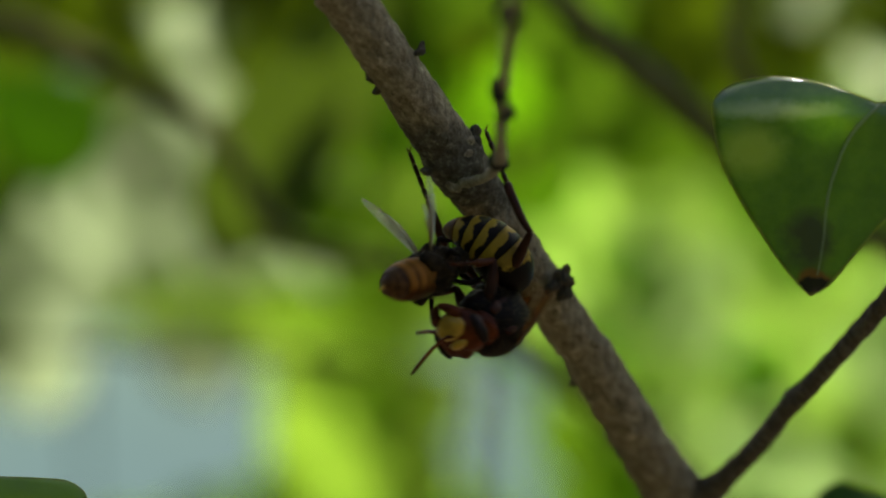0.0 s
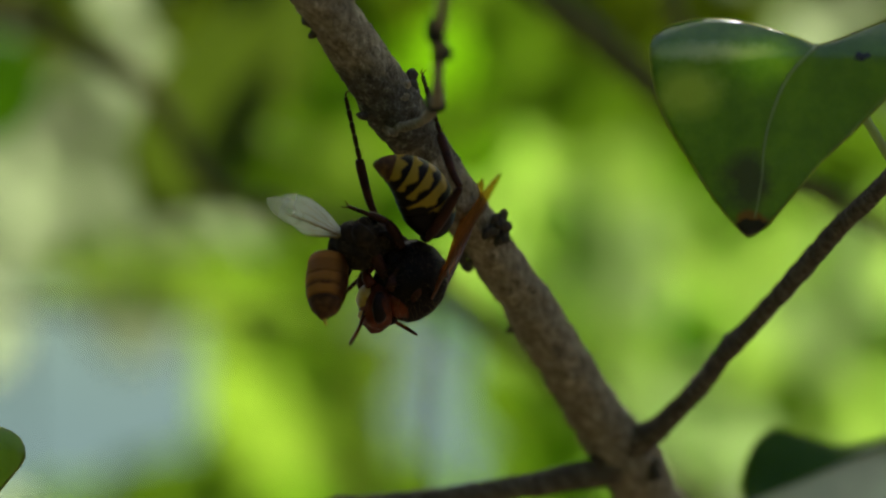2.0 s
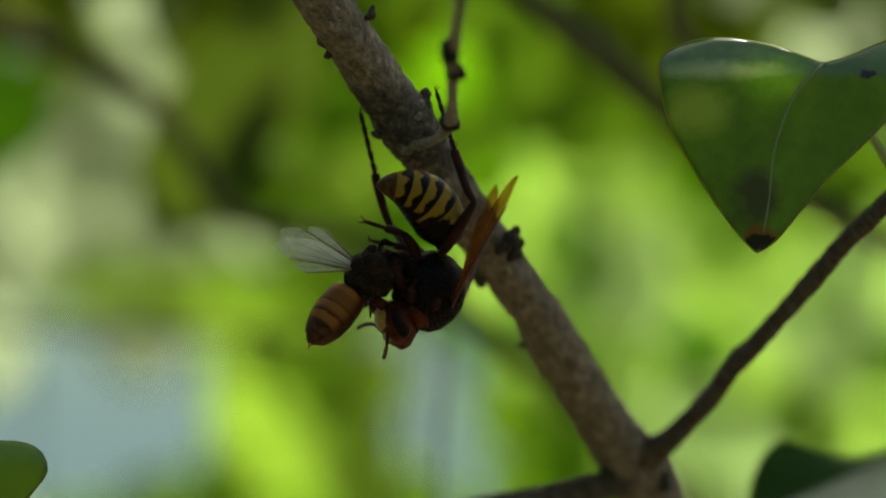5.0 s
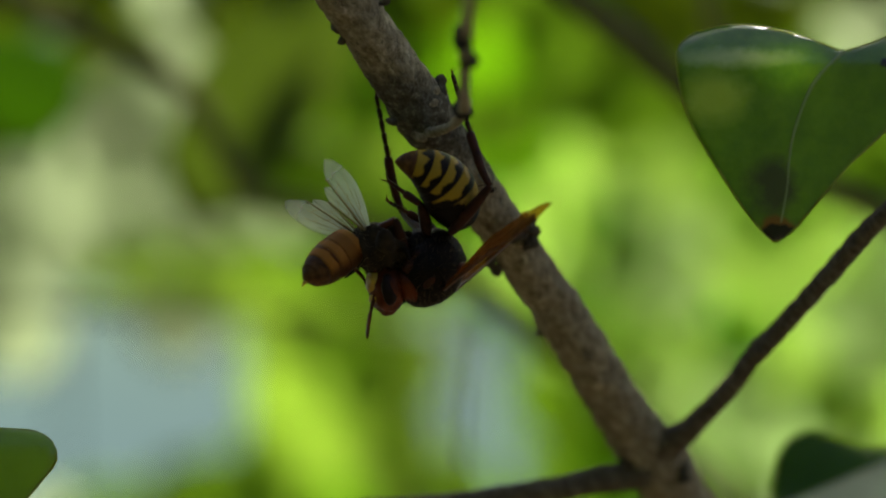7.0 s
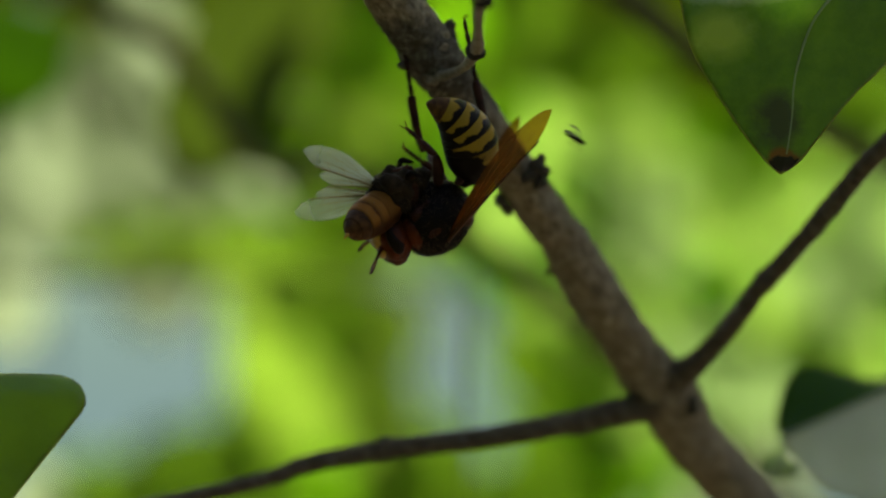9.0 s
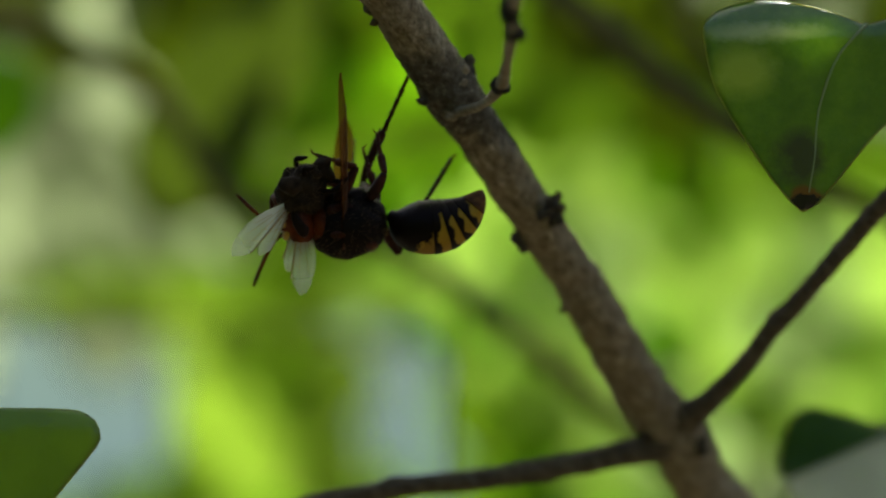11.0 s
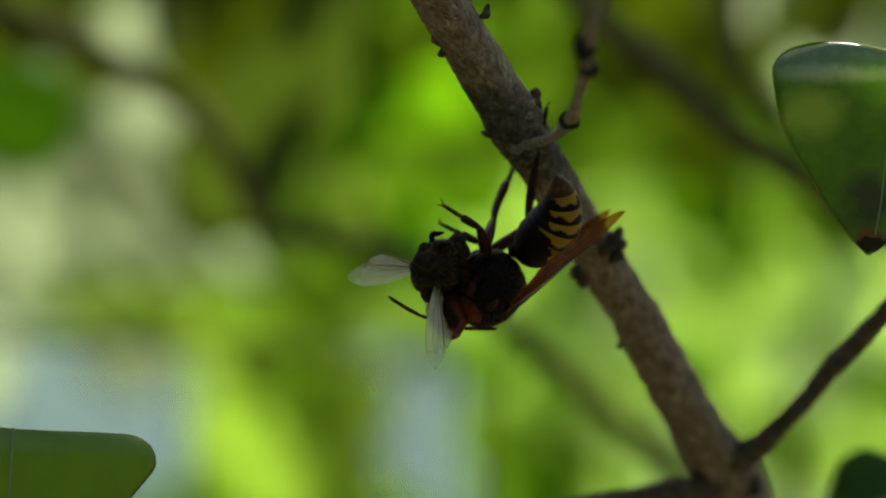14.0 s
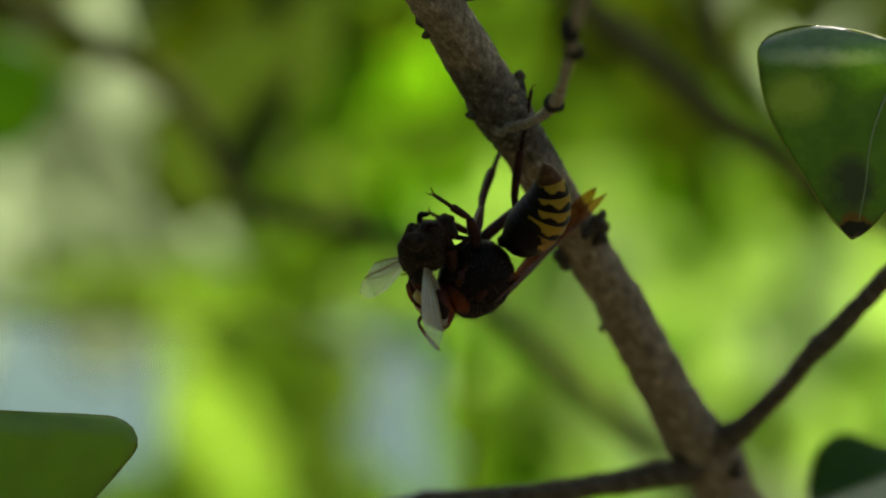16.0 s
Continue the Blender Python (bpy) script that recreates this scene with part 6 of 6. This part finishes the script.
    walk(bee_wings[2], [
        (0, pose(0.00112, -0.00031, 0.00156, -162.6, 53.4, 160.6)),
        (0.5, pose(-0.00067, -0.00022, 0.00185, 45.5, 67.2, -14.8)),
        (1, pose(-0.00127, -0.00042, 0.00146, 47.3, 43.6, -3.6)),
        (1.5, pose(-0.00145, -0.00053, 0.00123, 52.2, 35.8, 7.5)),
        (2, pose(-0.00110, -0.00029, 0.00156, 71.8, 53.9, 27.5)),
        (2.25, pose(-0.00004, -0.00024, 0.00156, 144.2, 69.7, 79.8)),
        (2.5, pose(0.00102, -0.00018, 0.00156, -150.3, 51.0, 125.0)),
        (3, pose(-0.00088, -0.00025, 0.00174, 60.2, 61.8, 4.1)),
        (3.5, pose(-0.00109, -0.00037, 0.00163, 33.9, 43.1, -27.9)),
        (6, pose(-0.00107, -0.00033, 0.00163, 53.6, 53.5, -2.2)),
        (6.5, pose(-0.00146, -0.00054, 0.00122, 49.8, 33.5, 1.8)),
        (7, pose(-0.00108, -0.00035, 0.00163, 40.9, 48.9, -17.0)),
        (7.5, pose(-0.00131, -0.00045, 0.00143, 44.7, 40.3, -7.3)),
        (8, pose(-0.00099, -0.00032, 0.00170, 39.6, 52.7, -18.9)),
        (8.5, pose(-0.00061, -0.00022, 0.00187, 35.8, 67.4, -26.0)),
        (11, pose(-0.00135, -0.00094, 0.00084, 109.4, 27.2, 33.9)),
        (11.5, pose(-0.00133, -0.00100, 0.00091, 101.3, 26.3, 13.1)),
        (12, pose(-0.00141, -0.00131, -0.00009, 112.3, -10.6, 14.6)),
        (12.5, pose(-0.00117, -0.00137, -0.00063, 111.5, -30.4, 20.2)),
        (13, pose(-0.00144, -0.00125, 0.00008, 111.4, -4.5, 13.1)),
        (13.5, pose(-0.00109, -0.00137, -0.00075, 110.4, -35.0, 21.7)),
        (14, pose(-0.00130, -0.00132, -0.00040, 109.8, -19.4, 25.3)),
        (14.5, pose(-0.00131, -0.00132, -0.00038, 110.5, -19.1, 23.0)),
        (15, pose(-0.00118, -0.00135, -0.00062, 109.0, -28.2, 25.8)),
        (15.5, pose(-0.00121, -0.00133, -0.00059, 107.1, -24.8, 31.6)),
        (16, pose(-0.00120, -0.00134, -0.00060, 108.2, -26.6, 28.1)),
    ])
    walk(bee_wings[3], [
        (0, pose(0.00112, 0.00004, 0.00138, 167.6, 55.2, 134.7)),
        (0.5, pose(-0.00067, 0.00014, 0.00167, 57.2, 55.7, 3.0)),
        (1, pose(-0.00127, -0.00006, 0.00128, 49.9, 33.1, 7.3)),
        (1.5, pose(-0.00145, -0.00017, 0.00105, 53.6, 23.8, 17.3)),
        (2, pose(-0.00110, 0.00007, 0.00139, 66.7, 38.8, 33.8)),
        (2.5, pose(0.00102, 0.00017, 0.00138, 175.0, 56.2, 101.9)),
        (3, pose(-0.00088, 0.00010, 0.00156, 64.6, 48.1, 15.3)),
        (3.5, pose(-0.00109, -0.00001, 0.00145, 43.0, 36.0, -16.0)),
        (6, pose(-0.00107, 0.00003, 0.00145, 59.4, 41.0, 9.2)),
        (6.5, pose(-0.00146, -0.00019, 0.00104, 52.6, 22.3, 11.6)),
        (7, pose(-0.00108, 0.00001, 0.00145, 46.1, 39.7, -4.4)),
        (7.5, pose(-0.00131, -0.00009, 0.00125, 47.9, 30.4, 3.6)),
        (8, pose(-0.00099, 0.00004, 0.00152, 46.5, 43.4, -5.0)),
        (8.5, pose(-0.00061, 0.00014, 0.00170, 50.3, 57.6, -5.2)),
        (11, pose(-0.00143, -0.00056, 0.00075, 108.9, 12.1, 28.6)),
        (11.5, pose(-0.00141, -0.00062, 0.00082, 105.5, 14.4, 10.6)),
        (12, pose(-0.00149, -0.00092, -0.00019, 115.5, -21.0, 10.1)),
        (12.5, pose(-0.00125, -0.00099, -0.00073, 114.6, -41.8, 14.1)),
        (13, pose(-0.00152, -0.00087, -0.00001, 115.0, -15.5, 8.7)),
        (13.5, pose(-0.00117, -0.00099, -0.00084, 113.5, -46.7, 15.3)),
        (14, pose(-0.00138, -0.00094, -0.00050, 111.5, -31.8, 20.1)),
        (14.5, pose(-0.00139, -0.00094, -0.00047, 112.7, -31.3, 17.7)),
        (15, pose(-0.00126, -0.00097, -0.00071, 110.8, -40.4, 20.2)),
        (15.5, pose(-0.00129, -0.00095, -0.00068, 107.3, -37.6, 26.6)),
        (16, pose(-0.00128, -0.00096, -0.00069, 109.3, -39.0, 22.9)),
    ])
    walk(fly, [
        (0, pose(0.07273, 0.03209, 1.55378, 180.2, 20.4, 180.5)),
        (5, pose(0.07333, 0.03017, 1.54184, 179.7, 20.1, 180.3)),
        (5.8, pose(0.02559, -0.00041, 1.51428, 179.5, -30.0, 180.8)),
        (6, pose(0.01565, -0.00005, 1.50960, 179.6, -49.9, 180.9)),
        (6.1, pose(0.01165, 0.00361, 1.51045, -170.6, 32.1, 150.3)),
        (6.2, pose(0.00766, 0.00727, 1.51130, 54.4, 57.8, 1.1)),
        (6.5, pose(0.00769, 0.00716, 1.51130, 54.5, 57.7, 1.2)),
        (8.7, pose(0.00742, 0.00403, 1.51120, 55.2, 58.4, 1.2)),
        (9.05, pose(0.01980, 0.00081, 1.50887, 23.9, 24.2, -8.8)),
        (9.4, pose(0.03216, -0.00241, 1.50653, 0.7, -9.7, -0.0)),
        (10.2, pose(0.02589, -0.00116, 1.49563, 1.5, 60.3, 1.4)),
        (10.8, pose(0.01436, -0.01022, 1.48628, 1.2, 50.2, 1.0)),
        (11, pose(0.01366, -0.00982, 1.46899, 4.1, 80.3, 4.2)),
        (11.8, pose(0.03679, 0.00116, 1.44883, 1.2, 60.3, 1.2)),
        (16, pose(0.06502, 0.00137, 1.44999, 0.4, 30.3, 0.0)),
    ])
    walk(second_fly, [
        (0, pose(-0.07921, 0.02095, 1.55812, -0.2, -0.4, 0.4)),
        (8, pose(-0.06462, 0.01702, 1.52628, 0.5, -10.0, -0.2)),
        (8.4, pose(-0.01473, -0.00299, 1.50727, 0.8, -34.5, -0.5)),
        (8.5, pose(-0.00890, -0.00307, 1.51067, 0.8, -34.4, -0.5)),
        (8.7, pose(-0.00625, -0.00364, 1.52349, 1.4, -59.6, -1.1)),
        (9.2, pose(-0.01784, -0.00316, 1.53855, 175.8, -80.3, 184.3)),
        (10.45, pose(-0.02116, -0.00145, 1.53788, 0.8, -19.7, -0.2)),
        (11.7, pose(-0.02456, 0.00003, 1.53726, 1.3, 60.2, 1.2)),
        (12, pose(-0.01403, 0.00563, 1.50763, 0.6, 20.3, 0.3)),
        (12.1, pose(-0.02311, -0.00679, 1.50284, 1.1, 60.3, 1.0)),
        (12.2, pose(-0.03220, -0.01921, 1.49802, 176.8, 79.7, 176.9)),
        (12.5, pose(-0.05029, -0.04906, 1.49761, 179.4, 9.8, 179.9)),
        (12.8, pose(-0.07103, -0.04902, 1.49885, 179.5, 9.7, 179.9)),
        (13.2, pose(-0.04004, -0.04427, 1.52828, 178.9, 64.7, 179.0)),
        (13.6, pose(-0.00909, -0.03948, 1.55770, 0.9, 60.2, 0.7)),
        (14.3, pose(0.02584, -0.03890, 1.52393, 178.6, 69.7, 178.5)),
        (14.5, pose(0.01907, -0.03876, 1.51326, 179.3, 39.7, 179.4)),
        (14.6, pose(0.02668, -0.05000, 1.52025, 179, 40, 179)),
        (14.8, pose(-0.00108, -0.03000, 1.49553, 179, 60, 179)),
        (15, pose(0.01265, -0.05500, 1.50892, 179, 50, 179)),
        (15.1, pose(0.01148, -0.04000, 1.50446, 179, 70, 179)),
        (15.2, pose(0.01171, 0.02400, 1.50820, 179, 40, 179)),
        (15.7, pose(0.01200, 0.02400, 1.50708, 179, 40, 179)),
        (15.8, pose(-0.01348, -0.05000, 1.48871, 179, 10, 179)),
        (15.9, pose(-0.00301, -0.04000, 1.48809, 179, 10, 179)),
        (16, pose(-0.02108, -0.05000, 1.49138, 178.5, 74.7, 178.4)),
    ])


motions()
